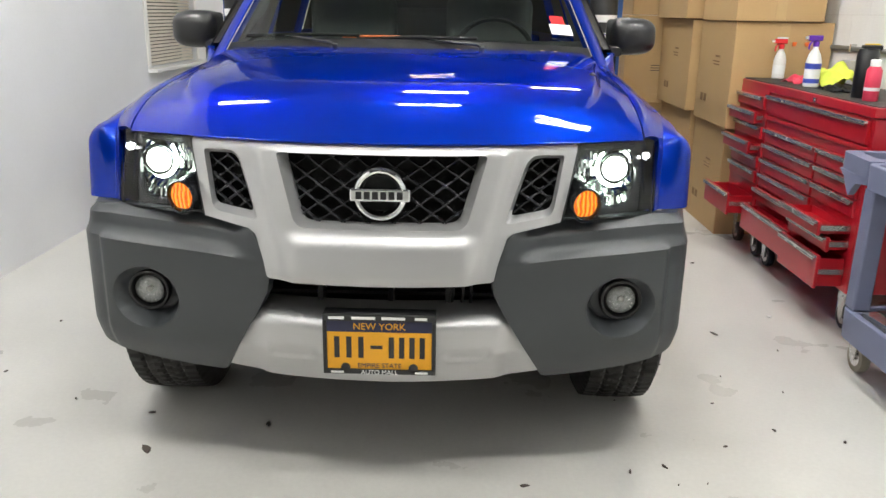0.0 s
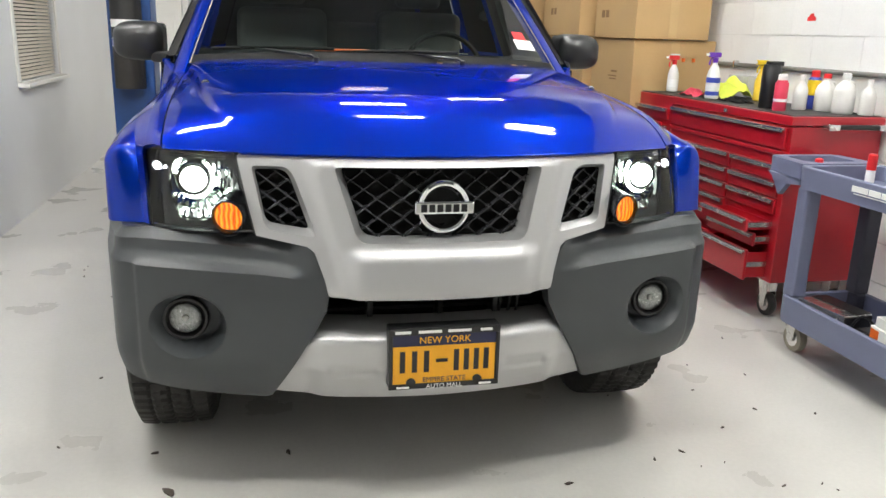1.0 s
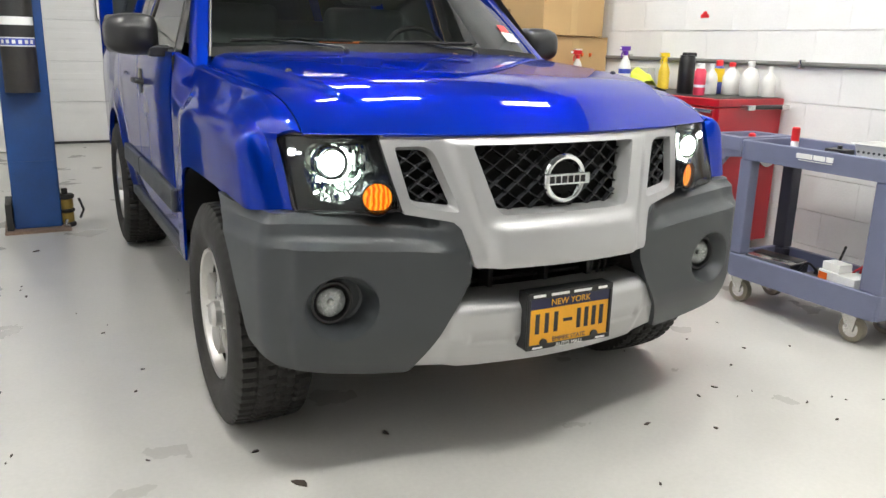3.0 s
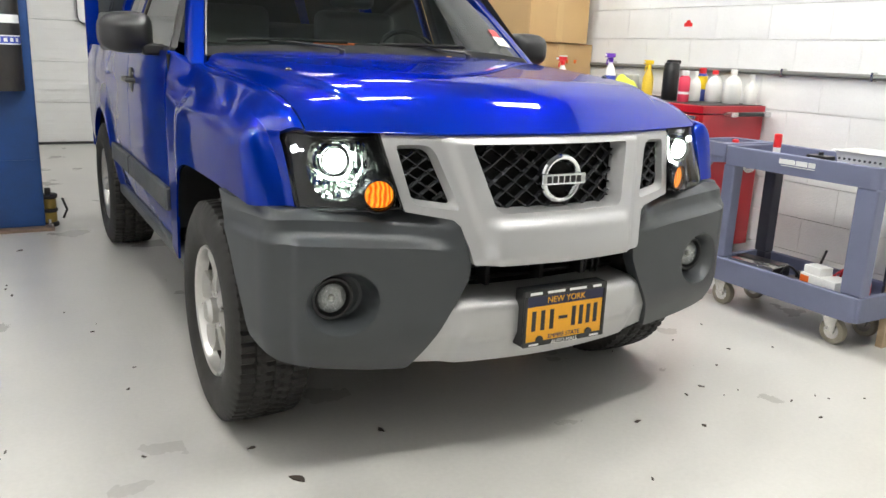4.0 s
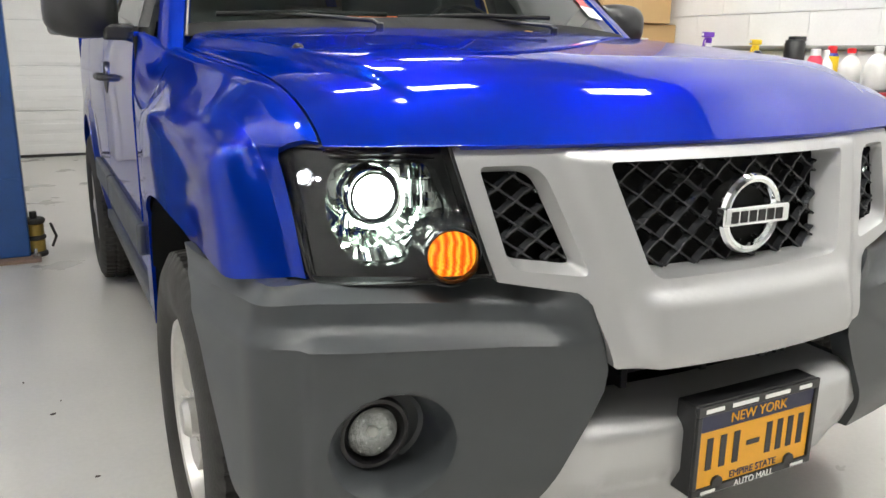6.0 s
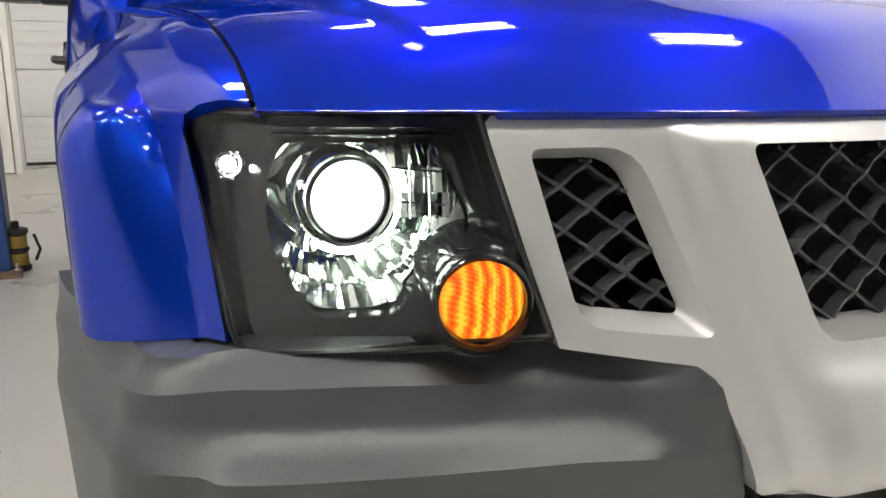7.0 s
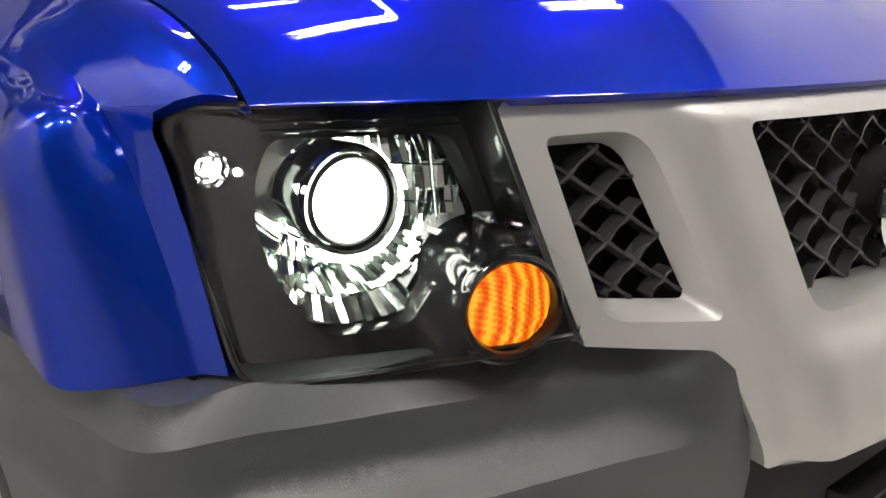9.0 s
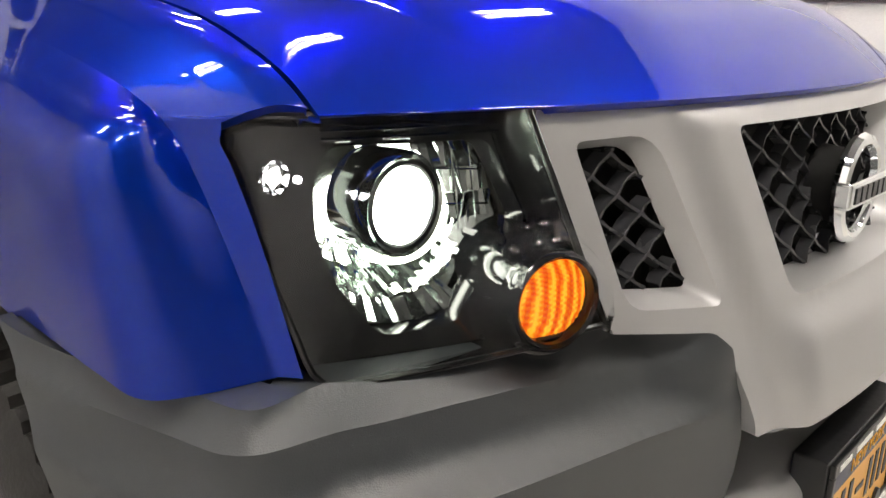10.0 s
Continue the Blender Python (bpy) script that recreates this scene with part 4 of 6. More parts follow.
part("windscreen", grid([[screen_at(u, v) for u in np.linspace(-1, 1, 30)] for v in np.linspace(0, 1, 14)]), M_GLASS, car, "clear windscreen").visible_shadow = False
bm = grid([[screen_at(u, v) + Vector((0, 0.0, 0.003)) for u in np.linspace(-1, 1, 30)] for v in (-0.03, 0.0, 0.035)])
part("screen_border", bm, M_BLACKM, car)
for sgn in (-1, 1):
    rows = []
    for v in np.linspace(-0.16, 1.02, 14):
        p = screen_at(sgn, v)
        rows.append([p + Vector((-sgn * 0.012, 0.012, -0.02)), p + Vector((sgn * 0.004, -0.004, 0.006)), p + Vector((sgn * 0.035, 0.012, 0.008)), p + Vector((sgn * 0.056, 0.035, 0.002)), p + Vector((sgn * 0.064, 0.065, -0.01)), p + Vector((sgn * 0.03, 0.07, -0.02))])
    part("pillar", grid(rows), M_BLUE, car, "glossy blue windscreen pillar", angle=60)
    rows = [[screen_at(sgn, v) + Vector((-sgn * 0.002, -0.004, 0.007)), screen_at(sgn, v) + Vector((-sgn * 0.008, -0.006, 0.007))] for v in np.linspace(-0.03, 1, 8)]
    part("pillar_trim", grid(rows), M_SEAL, car)
# cowl below the screen
rows = [[Vector((x, cowl_y(x) - 0.03 + d, hood_at(x, cowl_y(x)).z + dz)) for x in np.linspace(-0.77, 0.77, 30)] for d, dz in ((0, -0.03), (0.05, -0.022), (0.10, 0.004))]
part("cowl", grid(rows), M_BLACKM, car, "black slotted cowl")
# wipers
for x0, x1, ya in ((-0.30, -0.70, 1.02), (0.28, -0.22, 1.015)):
    base = Vector((x0 + 0.02, ya + 0.03, 1.262))
    tip = Vector((x1 + 0.08, cowl_y(x1) + 0.05, 1.275))
    arm = part("wiper", tube([base, base + Vector((-0.02, 0.004, 0.012)), (base + tip) / 2 + Vector((0, 0.015, 0.020)), tip + Vector((0.1, 0, 0.014))], [0.006, 0.006, 0.005, 0.004]), M_BLACK, car, "black wiper arm")
    a, b = tip + Vector((-0.06, 0.015, 0.012)), tip + Vector((0.42, -0.05, 0.022))
    part("wiper_blade", tube([a, (a + b) / 2 + Vector((0, 0, 0.006)), b], 0.0065), M_BLACKM, arm)
    part("pivot_cap", lathe([(0.011, -0.01), (0.011, 0.004), (0.006, 0.008)], 14, "z", centre=base), M_BLACK, arm)


def flank(y, z):
    """Half the body's width at a height."""
    w = 0.905 - 0.02 * max(0.0, (z - 1.0) / 0.23) ** 2 - 0.03 * max(0.0, (0.75 - z) / 0.3) ** 2
    w += 0.018 * math.exp(-((math.hypot(y - REAR_Y, z - 0.40) - 0.46) / 0.11) ** 4) * (1 if y > 2.8 else 0)
    return w - 0.03 * smooth((y - 3.7) / 0.8)


def glasshouse(y, z):
    return 0.876 - 0.05 * max(0.0, y - 2.6) - (0.42 - 0.12 * smooth((y - 1.8) / 1.5)) * (z - 1.235)


rear_arch = [(REAR_Y + 0.46 * math.cos(a), 0.40 + 0.46 * math.sin(a)) for a in np.linspace(math.pi, 0.0, 22)]
for sgn in (-1, 1):
    def side_pt(y, z, g=sgn):
        return Vector((g * flank(y, z), y, z))
    fold_in = lambda y, z: side_pt(y, z) + Vector((-sgn * 0.03, 0, 0))
    for name, loop in (("front_door", rounded([(1.372, 0.46), (2.335, 0.46), (2.335, 1.232), (1.372, 1.238)], [0.02, 0.02, 0.005, 0.005])),
                       ("rear_door", rounded([(2.343, 0.46), (2.93, 0.46), (3.0, 0.72), (3.16, 0.86), (3.16, 1.232), (2.343, 1.232)], [0.02, 0.04, 0.08, 0.03, 0.005, 0.005]))):
        d = part(name, sheet(loop, side_pt, (), 0.04, [fold_in]), M_BLUE, car, "glossy blue door", bevel=0.004)
        y0, y1 = (1.405, 2.29) if name == "front_door" else (2.39, 3.12)
        gl = [(y0 + (0.42 if name == "front_door" else 0), 1.70), (y0, 1.25), (y1, 1.25), (y1, 1.70)]
        part("door_window", sheet(gl, lambda y, z: Vector((sgn * (glasshouse(y, z) - 0.006), y, z)), (), 0.15), M_GLASS, d, "side window glass").visible_shadow = False
        bm = sheet([(gl[0][0] - 0.035, 1.76), (gl[1][0] - 0.035, 1.236), (y1 + 0.04, 1.236), (y1 + 0.04, 1.76)], lambda y, z: Vector((sgn * glasshouse(y, z), y, z)), [gl], 0.05, [None, lambda y, z: Vector((sgn * (glasshouse(y, z) - 0.03), y, z))])
        # black on the front door stands for a shaded band of blue paint
        part("window_surround", bm, M_RUBBER if name == "front_door" else M_BLUE, d)
        if name == "front_door":
            h = part("door_handle", tube([(sgn * 0.895, 2.10, 1.085), (sgn * 0.932, 2.12, 1.088), (sgn * 0.936, 2.20, 1.09), (sgn * 0.932, 2.26, 1.088), (sgn * 0.895, 2.28, 1.085)], 0.013), M_BLACK, d, "black pull handle")
            part("handle_cup", lathe([(0.060, 0.0), (0.058, sgn * 0.012), (0.030, sgn * 0.016)], 20, "x", centre=(sgn * 0.895, 2.20, 1.085)), M_BLACK, h)
        part("side_moulding", box(sgn * 0.895, sgn * 0.925, y0 - 0.06, y1 + 0.03 if name == "front_door" else 2.95, 0.60, 0.70), M_GREY, d, "grey door moulding", bevel=0.012, seg=3)
    quarter = [(3.168, 1.235), (3.168, 0.86), *[p for p in rear_arch if p[1] > 0.62], (3.87, 0.5), (4.42, 0.52), (4.45, 1.0), (4.42, 1.235)]
    part("rear_wing", sheet(quarter, side_pt, (), 0.04, [fold_in]), M_BLUE, car, "glossy blue rear wing with round arch", bevel=0.004)
    bm = sheet([(3.168, 1.76), (3.168, 1.24), (4.42, 1.24), (4.36, 1.76)], lambda y, z: Vector((sgn * glasshouse(y, z), y, z)), [[(3.26, 1.68), (3.26, 1.27), (4.2, 1.27), (4.15, 1.68)]], 0.08)
    part("quarter_frame", bm, M_BLUE, car)
    part("quarter_window", sheet([(3.26, 1.68), (3.26, 1.27), (4.2, 1.27), (4.15, 1.68)], lambda y, z: Vector((sgn * (glasshouse(y, z) - 0.005), y, z)), (), 0.2), M_GLASS, car)
    part("sill", box(sgn * 0.72, sgn * 0.895, 1.13, 2.93, 0.40, 0.47), M_GREY, car, "dark grey sill", bevel=0.02, seg=3)
    rows = []
    for a in np.linspace(-0.1, math.pi + 0.1, 22):
        y, z = REAR_Y + 0.455 * math.cos(a), 0.40 + 0.455 * math.sin(a)
        rows.append([(sgn * 0.895, y, z), (sgn * 0.50, y, z)])
    part("wheel_well", grid(rows), M_BLACKM, car)
    # mirror
    cx, cy, cz = sgn * 0.995, 1.60, 1.30
    rows = []
    for t in np.linspace(0, 1, 12):
        yy = -0.085 + 0.155 * t
        k = math.sqrt(max(0.0, 1 - ((0.45 - t) / 0.5) ** 2)) if t < 0.45 else 1.0
        k = max(0.12, k)
        ring = []
        for a in np.linspace(0, 2 * math.pi, 32, endpoint=False):
            ca, sa = math.cos(a), math.sin(a)
            e = 0.55
            ex = math.copysign(abs(ca) ** e, ca) * (0.110 if ca * sgn > 0 else 0.095)
            ez = math.copysign(abs(sa) ** e, sa) * (0.086 if sa > 0 else 0.080)
            ez *= 1 - 0.14 * max(0, ca * sgn)
            ring.append(Vector((cx + ex * k, cy + yy, cz + ez * k)))
        rows.append(ring)
    bm = grid(rows, close=True)
    bm.verts.ensure_lookup_table()
    bm.faces.new([bm.verts[i] for i in range(32)])
    bmesh.ops.recalc_face_normals(bm, faces=bm.faces)
    mr = part("door_mirror", bm, M_BLACK, car, "black door mirror housing", angle=60)
    part("mirror_glass", sheet(rounded([(-0.10, -0.072), (0.10, -0.072), (0.10, 0.078), (-0.10, 0.078)], 0.02), lambda u, v: Vector((cx + u, cy + 0.068, cz + v)), (), 0.1), M_CHROME, mr, "mirror glass")
    part("mirror_foot", box(sgn * 0.86, sgn * 0.95, 1.53, 1.62, 1.215, 1.262), M_BLACK, mr, bevel=0.012, seg=3)

# roof, tail, underbody
rows = []
for y in np.linspace(1.68, 4.40, 20):
    row = []
    for x in np.linspace(-0.72, 0.72, 16):
        row.append((x, y, 1.765 + 0.10 * (1 - (x / 0.72) ** 4) * smooth((y - 1.6) / 0.5) + (0.05 if y > 2.6 else 0.05 * smooth((y - 2.2) / 0.4))))
    rows.append(row)
part("roof", grid(rows), M_BLUE, car, "glossy blue roof")
rows = [[(x, y, 1.745 + 0.03 * (1 - (x / 0.7) ** 2)) for x in np.linspace(-0.68, 0.68, 8)] for y in np.linspace(1.70, 4.36, 6)]
part("headliner", grid(rows), M_SEAT, car, "grey cloth headliner")
part("tail_lining", box(-0.78, 0.78, 4.36, 4.39, 0.5, 1.74), M_SEAT, car)
part("tailgate", box(-0.87, 0.87, 4.40, 4.45, 0.5, 1.8), M_BLUE, car, bevel=0.02)
part("underbody", box(-0.64, 0.64, 0.35, 4.40, 0.30, 0.50), M_BLACKM, car)
part("cabin_floor", box(-0.86, 0.86, 1.2, 4.4, 0.48, 0.55), M_DASH, car)
bm = grid([[Vector((x, 1.10 + 0.2 * (x / 0.78) ** 2 + d, 1.235 + z)) for x in np.linspace(-0.78, 0.78, 20)] for d, z in ((0, 0), (0.15, 0.03), (0.38, 0.04), (0.46, 0.0), (0.48, -0.25))])
part("dashboard", bm, M_DASH, car, "charcoal grained dashboard")
wheel = part("steering_wheel", lathe([(0.172, 0), (0.180, 0.012), (0.192, 0.012), (0.198, 0), (0.192, -0.012), (0.180, -0.012), (0.172, 0)], 40, "z", close=False), M_DASH, car, "black steering wheel")
wheel.matrix_local = pose(0.38, 1.74, 1.205, 62, 0, 0)
part("wheel_hub", box(-0.18, 0.18, -0.02, 0.02, -0.012, 0.0), M_BLACK, wheel, bevel=0.004)
for sgn in (-1, 1):
    seat = part("front_seat", box(sgn * 0.38 - 0.25, sgn * 0.38 + 0.25, 1.95, 2.45, 0.78, 0.98), M_SEAT, car, "grey cloth front seat", bevel=0.05, seg=3)
    part("seat_back", box(sgn * 0.38 - 0.24, sgn * 0.38 + 0.24, 2.40, 2.54, 0.95, 1.48), M_SEAT, seat, bevel=0.05, seg=3)
    part("headrest", box(sgn * 0.38 - 0.13, sgn * 0.38 + 0.13, 2.46, 2.56, 1.50, 1.68), M_SEAT, seat, bevel=0.04, seg=3)
part("rear_seat", box(-0.65, 0.65, 3.15, 3.3, 0.8, 1.42), M_SEAT, car, bevel=0.05, seg=3)

# things on the glass and the cowl
def on_screen(name, u0, u1, v0, v1, material, label, lift=0.004):
    bm = grid([[screen_at(u, v) + Vector((0, -lift, lift)) for u in np.linspace(u0, u1, 5)] for v in (v0, v1)])
    return part(name, bm, material, car, label)


on_screen("windscreen_sticker", 0.80, 0.93, 0.12, 0.20, M_WHITE, "white inspection sticker")
on_screen("windscreen_sticker", 0.815, 0.90, 0.20, 0.265, M_REDP, "red inspection sticker")


# ---- wheels ----
def wheel_at(x, y, sgn):
    w = new("wheel")
    w.parent = car
    w["label"] = "silver alloy wheel with treaded black tyre"
    w.matrix_local = pose(x, y, TYRE_R - 0.004, 0, 0, 0)
    # tyre: a turned section whose tread is cut by grooves
    sec = [(-0.098, 0.222), (-0.118, 0.235), (-0.132, 0.275), (-0.134, 0.315), (-0.126, 0.350), (-0.117, 0.366)]
    tread = np.linspace(-0.110, 0.110, 23)
    n = 256
    rows = []
    for k in range(n):
        a = 2 * math.pi * k / n
        pts = [(u, r) for u, r in sec]
        for j, u in enumerate(tread):
            r = TYRE_R - 0.35 * u * u * (1 + 30 * u * u)
            step = (k + (2 if u > 0 else 0) + (1 if abs(u) > 0.06 else 0)) % 4
            groove = j in (5, 11, 17) or (step < 1 and j not in (8, 14)) and abs(u) > 0.03 or (step == 3 and 7 < j < 15)
            pts.append((u, r - (0.010 if groove else 0)))
        pts += [(-u, r - (0.006 if k % 6 < 2 and i == 0 else 0)) for i, (u, r) in enumerate(reversed(sec))]
        rows.append([Vector((u, r * math.cos(a), r * math.sin(a))) for u, r in pts])
    rows.append(rows[0])
    bm = grid(rows)
    bmesh.ops.remove_doubles(bm, verts=bm.verts, dist=1e-5)
    bmesh.ops.recalc_face_normals(bm, faces=bm.faces)
    part("tyre", bm, M_TYRE, w, "worn black tyre with blocky tread", angle=40)
    o = sgn
    prof = [(0.228, o * 0.106), (0.224, o * 0.115), (0.214, o * 0.111), (0.206, o * 0.092), (0.202, o * 0.075)]
    part("rim", lathe(prof, 48, "x", close=False), M_RIM, w, "silver rim")
    # barrel coloured dark to paint the shade seen between the spokes
    part("rim_barrel", lathe([(0.202, o * 0.075), (0.197, o * 0.03), (0.194, -o * 0.10)], 48, "x", close=False), M_RUBBER, w, "barrel coloured dark for the shade behind the spokes")
    for k in range(6):
        a = math.pi / 3 * k + 0.2
        rows = []
        for r, wd, d in ((0.035, 0.024, 0.096), (0.09, 0.032, 0.094), (0.15, 0.044, 0.086), (0.207, 0.066, 0.094)):
            rows.append([Vector((o * (d - q), r * math.cos(a) - s * math.sin(a), r * math.sin(a) + s * math.cos(a))) for s, q in ((-wd, 0.035), (-wd * 0.9, 0.004), (-wd * 0.4, 0.0), (wd * 0.4, 0.0), (wd * 0.9, 0.004), (wd, 0.035))])
        bm = grid(rows)
        bmesh.ops.recalc_face_normals(bm, faces=bm.faces)
        part("spoke", bm, M_RIM, w)
    part("hub_cap", lathe([(0.045, o * 0.07), (0.045, o * 0.115), (0.034, o * 0.128), (0.010, o * 0.130)], 24, "x"), M_RIM, w, "silver hub cap")
    for k in range(6):
        a = math.pi / 3 * k + 0.72
        part("wheel_nut", lathe([(0.010, o * 0.06), (0.010, o * 0.092), (0.006, o * 0.096)], 8, "x", centre=(0, 0.062 * math.cos(a), 0.062 * math.sin(a))), M_STEEL, w)
    # dark disc and added black backing deepen the shade behind the spokes
    part("brake_disc", lathe([(0.15, -o * 0.01), (0.15, o * 0.01)], 32, "x"), M_RUBBER, w)
    part("spoke_gap_shade", lathe([(0.196, -o * 0.03), (0.05, -o * 0.028)], 32, "x", close=False), M_BLACKM, w)
    return w


for sgn in (-1, 1):
    wheel_at(sgn * TRACK, WHEEL_Y, sgn)
    wheel_at(sgn * TRACK, REAR_Y, sgn)


# ---- two-post lift ----
def lift_post(sgn):
    x0, x1 = (-1.545, -1.255) if sgn < 0 else (1.13, 1.42)
    post = thing("lift_post", "scuffed blue steel lift post on a rusty base plate", "car lift", group="two-post lift")
    bm = box(x0, x1, 3.92, 4.22, 0.02, HIGH - 0.6)
    part("column", bm, M_LIFT, post, "blue painted steel column", bevel=0.012, seg=3)
    part("base_plate", box(x0 - 0.06, x1 + 0.05, 3.84, 4.36, 0, 0.022), mat("rusty_plate", (0.22, 0.15, 0.11), 0.7, var=0.3, scale=9, bump=0.2), post, "rusty base plate", bevel=0.004)
    for y in (3.90, 4.30):
        for x in (x0 - 0.03, x1 + 0.025):
            part("anchor_bolt", lathe([(0.018, 0.02), (0.018, 0.04), (0.009, 0.042), (0.009, 0.07)], 6, "z", centre=(x, y, 0)), M_STEEL, post)
    part("gusset", box(x0 - 0.045, x0 - 0.005, 3.87, 4.2, 0.022, 0.20), M_RUBBER, post, "rusty gusset", bevel=0.004)
    part("guard", tube([((x0 + x1) / 2 - 0.01, 3.86, 0.93), ((x0 + x1) / 2 - 0.01, 3.86, 2.6)], 0.102, 28), M_RUBBER, post, "worn black rubber guard")
    part("fold", box(x0 + 0.02, x1 - 0.02, 3.914, 3.921, 0.46, 0.475), M_LIFT, post)
    ring = lambda z0, z1, r, m, name: part(name, grid([[Vector(((x0 + x1) / 2 - 0.01 + r * math.cos(a), 3.86 + r * math.sin(a), z)) for a in np.linspace(math.radians(200), math.radians(340), 16)] for z in (z0, z1)]), m, post)
    ring(1.215, 1.272, 0.1035, M_WHITE, "sticker")
    ring(1.223, 1.264, 0.1045, M_BLUEP, "sticker_band")
    for k in range(6):
        a0 = math.radians(212 + k * 20)
        part("sticker_bar", grid([[Vector(((x0 + x1) / 2 - 0.01 + 0.1052 * math.cos(a0 + d), 3.86 + 0.1052 * math.sin(a0 + d), z)) for d in (0, 0.1, 0.2)] for z in (1.232, 1.255)]), M_WHITE, post)
    ring(1.345, 1.395, 0.1035, M_WHITE, "label_plate")
    return post


lift_post(-1)
lift_post(1)
jack = thing("lift_adapter", "stack of worn yellow steel lift adapters beside the post", "lift adapter")
for z, r, h, m in ((0.0, 0.060, 0.03, M_RUBBER), (0.03, 0.050, 0.07, M_BRASS), (0.10, 0.058, 0.025, M_RUBBER), (0.125, 0.050, 0.07, M_BRASS), (0.195, 0.060, 0.03, M_RUBBER), (0.225, 0.02, 0.04, M_RUBBER)):
    part("ring", lathe([(r * 0.9, z), (r, z + 0.006), (r, z + h - 0.006), (r * 0.9, z + h)], 20, "z", centre=(-1.225, 4.02, 0)), m, jack)
part("bail", tube([(-1.14, 3.97, 0.06), (-1.115, 3.96, 0.12), (-1.14, 3.97, 0.2)], 0.008), M_RUBBER, jack)

# white rounded panel seen past the car's tail
dish = thing("wall_panel", "blank white panel with rounded corners hung before the garage door", "panel", pose(-0.34, Y_BACK - 0.10, 1.69))
part("board", sheet(rounded([(-0.19, -0.25), (0.19, -0.25), (0.19, 0.25), (-0.19, 0.25)], 0.09), lambda u, v: Vector((u, 0, v)), (), 0.06, [lambda u, v: Vector((u, 0.03, v))]), M_WHITE, dish, bevel=0.004)
part("edge_strip", tube([(u * 1.01, 0.012, v * 1.01) for u, v in (lambda q: q + q[:1])(dense(rounded([(-0.19, -0.25), (0.19, -0.25), (0.19, 0.25), (-0.19, 0.25)], 0.09), 0.05))], 0.007, 6), M_BLACK, dish, "dark edge strip")
part("bracket", box(-0.05, 0.05, 0.028, 0.095, -0.02, 0.02), M_STEEL, dish)


# ---- tool chests ----
def handle_strip(y0, y1, x, z, parent):
    bm = box(x - 0.020, x, y0, y1, z - 0.006, z + 0.007)
    box(x - 0.020, x - 0.015, y0, y1, z - 0.014, z - 0.006, bm)
    part("handle", bm, M_STEEL, parent, "ribbed steel pull along the drawer top", bevel=0.004)


def drawer(y0, y1, z0, z1, out, parent, x=1.98):
    d = part("drawer", box(x - out - 0.012, x - out + 0.004, y0 + 0.006, y1 - 0.006, z0 + 0.004, z1 - 0.004), M_RED, parent, "red drawer front", bevel=0.004)
    if out > 0.03:
        part("drawer_box", sheetbox(x - out + 0.004, x, y0 + 0.02, y1 - 0.02, z0 + 0.012, z1 - 0.022), M_RED, d, "open drawer tray")
        for y in (y0 + 0.012, y1 - 0.016):
            part("slide", box(x - out + 0.004, x, y, y + 0.006, (z0 + z1) / 2 - 0.012, (z0 + z1) / 2 + 0.012), M_STEEL, d, "steel drawer slide")
    handle_strip(y0 + 0.012, y1 - 0.012, x - out - 0.010, z1 - 0.012, d)
    return d


def sheetbox(x0, x1, y0, y1, z0, z1, t=0.004):
    """An open tray with walls of real thickness."""
    bm = box(x0, x1, y0, y1, z0, z0 + t)
    for a, b, c, d in ((x0, x0 + t, y0, y1), (x1 - t, x1, y0, y1), (x0 + t, x1 - t, y0, y0 + t), (x0 + t, x1 - t, y1 - t, y1)):
        box(a, b, c, d, z0 + t, z1, bm)
    return bm


def caster(x, y, parent, r=0.062, name="caster", wheel_mat=None, top=0.17):
    c = part(name, lathe([(r * 0.6, -0.018), (r * 0.94, -0.018), (r, -0.010), (r, 0.010), (r * 0.94, 0.018), (r * 0.6, 0.018)], 28, "x", centre=(x, y, r)), wheel_mat or M_RUBBER, parent, "swivel caster")
    part("caster_hub", lathe([(0.012, -0.022), (r * 0.6, -0.019), (r * 0.6, 0.019), (0.012, 0.022)], 20, "x", centre=(x, y, r)), M_STEEL, c)
    for s in (-1, 1):
        bm = bmesh.new()
        q = [(x + s * 0.026, y - 0.016, r - 0.01), (x + s * 0.026, y + 0.016, r - 0.01), (x + s * 0.026, y + 0.05, top - 0.012), (x + s * 0.026, y - 0.03, top - 0.012)]
        a = [bm.verts.new(p) for p in q]
        b = [bm.verts.new((p[0] + s * 0.004, p[1], p[2])) for p in q]
        bm.faces.new(a), bm.faces.new(b[::-1])
        for k in range(4):
            bm.faces.new((a[k], b[k], b[(k + 1) % 4], a[(k + 1) % 4]))
        part("fork", bm, M_STEEL, c)
    part("caster_plate", box(x - 0.04, x + 0.04, y - 0.045, y + 0.055, top - 0.012, top), M_STEEL, c)
    return c


chest = thing("tool_chest", "wide red steel rolling tool chest with some drawers open", "tool chest")
CY0, CY1 = 1.235, 2.405
part("body", box(1.984, 2.49, CY0, CY1, 0.20, 0.99), M_RED, chest, "glossy red steel body", bevel=0.006)
part("lid", box(1.972, 2.495, CY0 - 0.006, CY1 + 0.004, 0.993, 1.038), M_RED, chest, "red top tray edge", bevel=0.006)
part("top_mat", box(1.99, 2.48, CY0 + 0.012, CY1 - 0.012, 1.036, 1.042), M_RUBBER, chest, "black rubber mat", bevel=0.002)
drawer(CY0 + 0.02, CY1 - 0.01, 0.872, 0.985, 0.0, chest)
part("rail", box(1.966, 1.986, CY0 + 0.01, CY1 - 0.005, 0.845, 0.866), M_RED, chest, bevel=0.004)
MID = 1.70
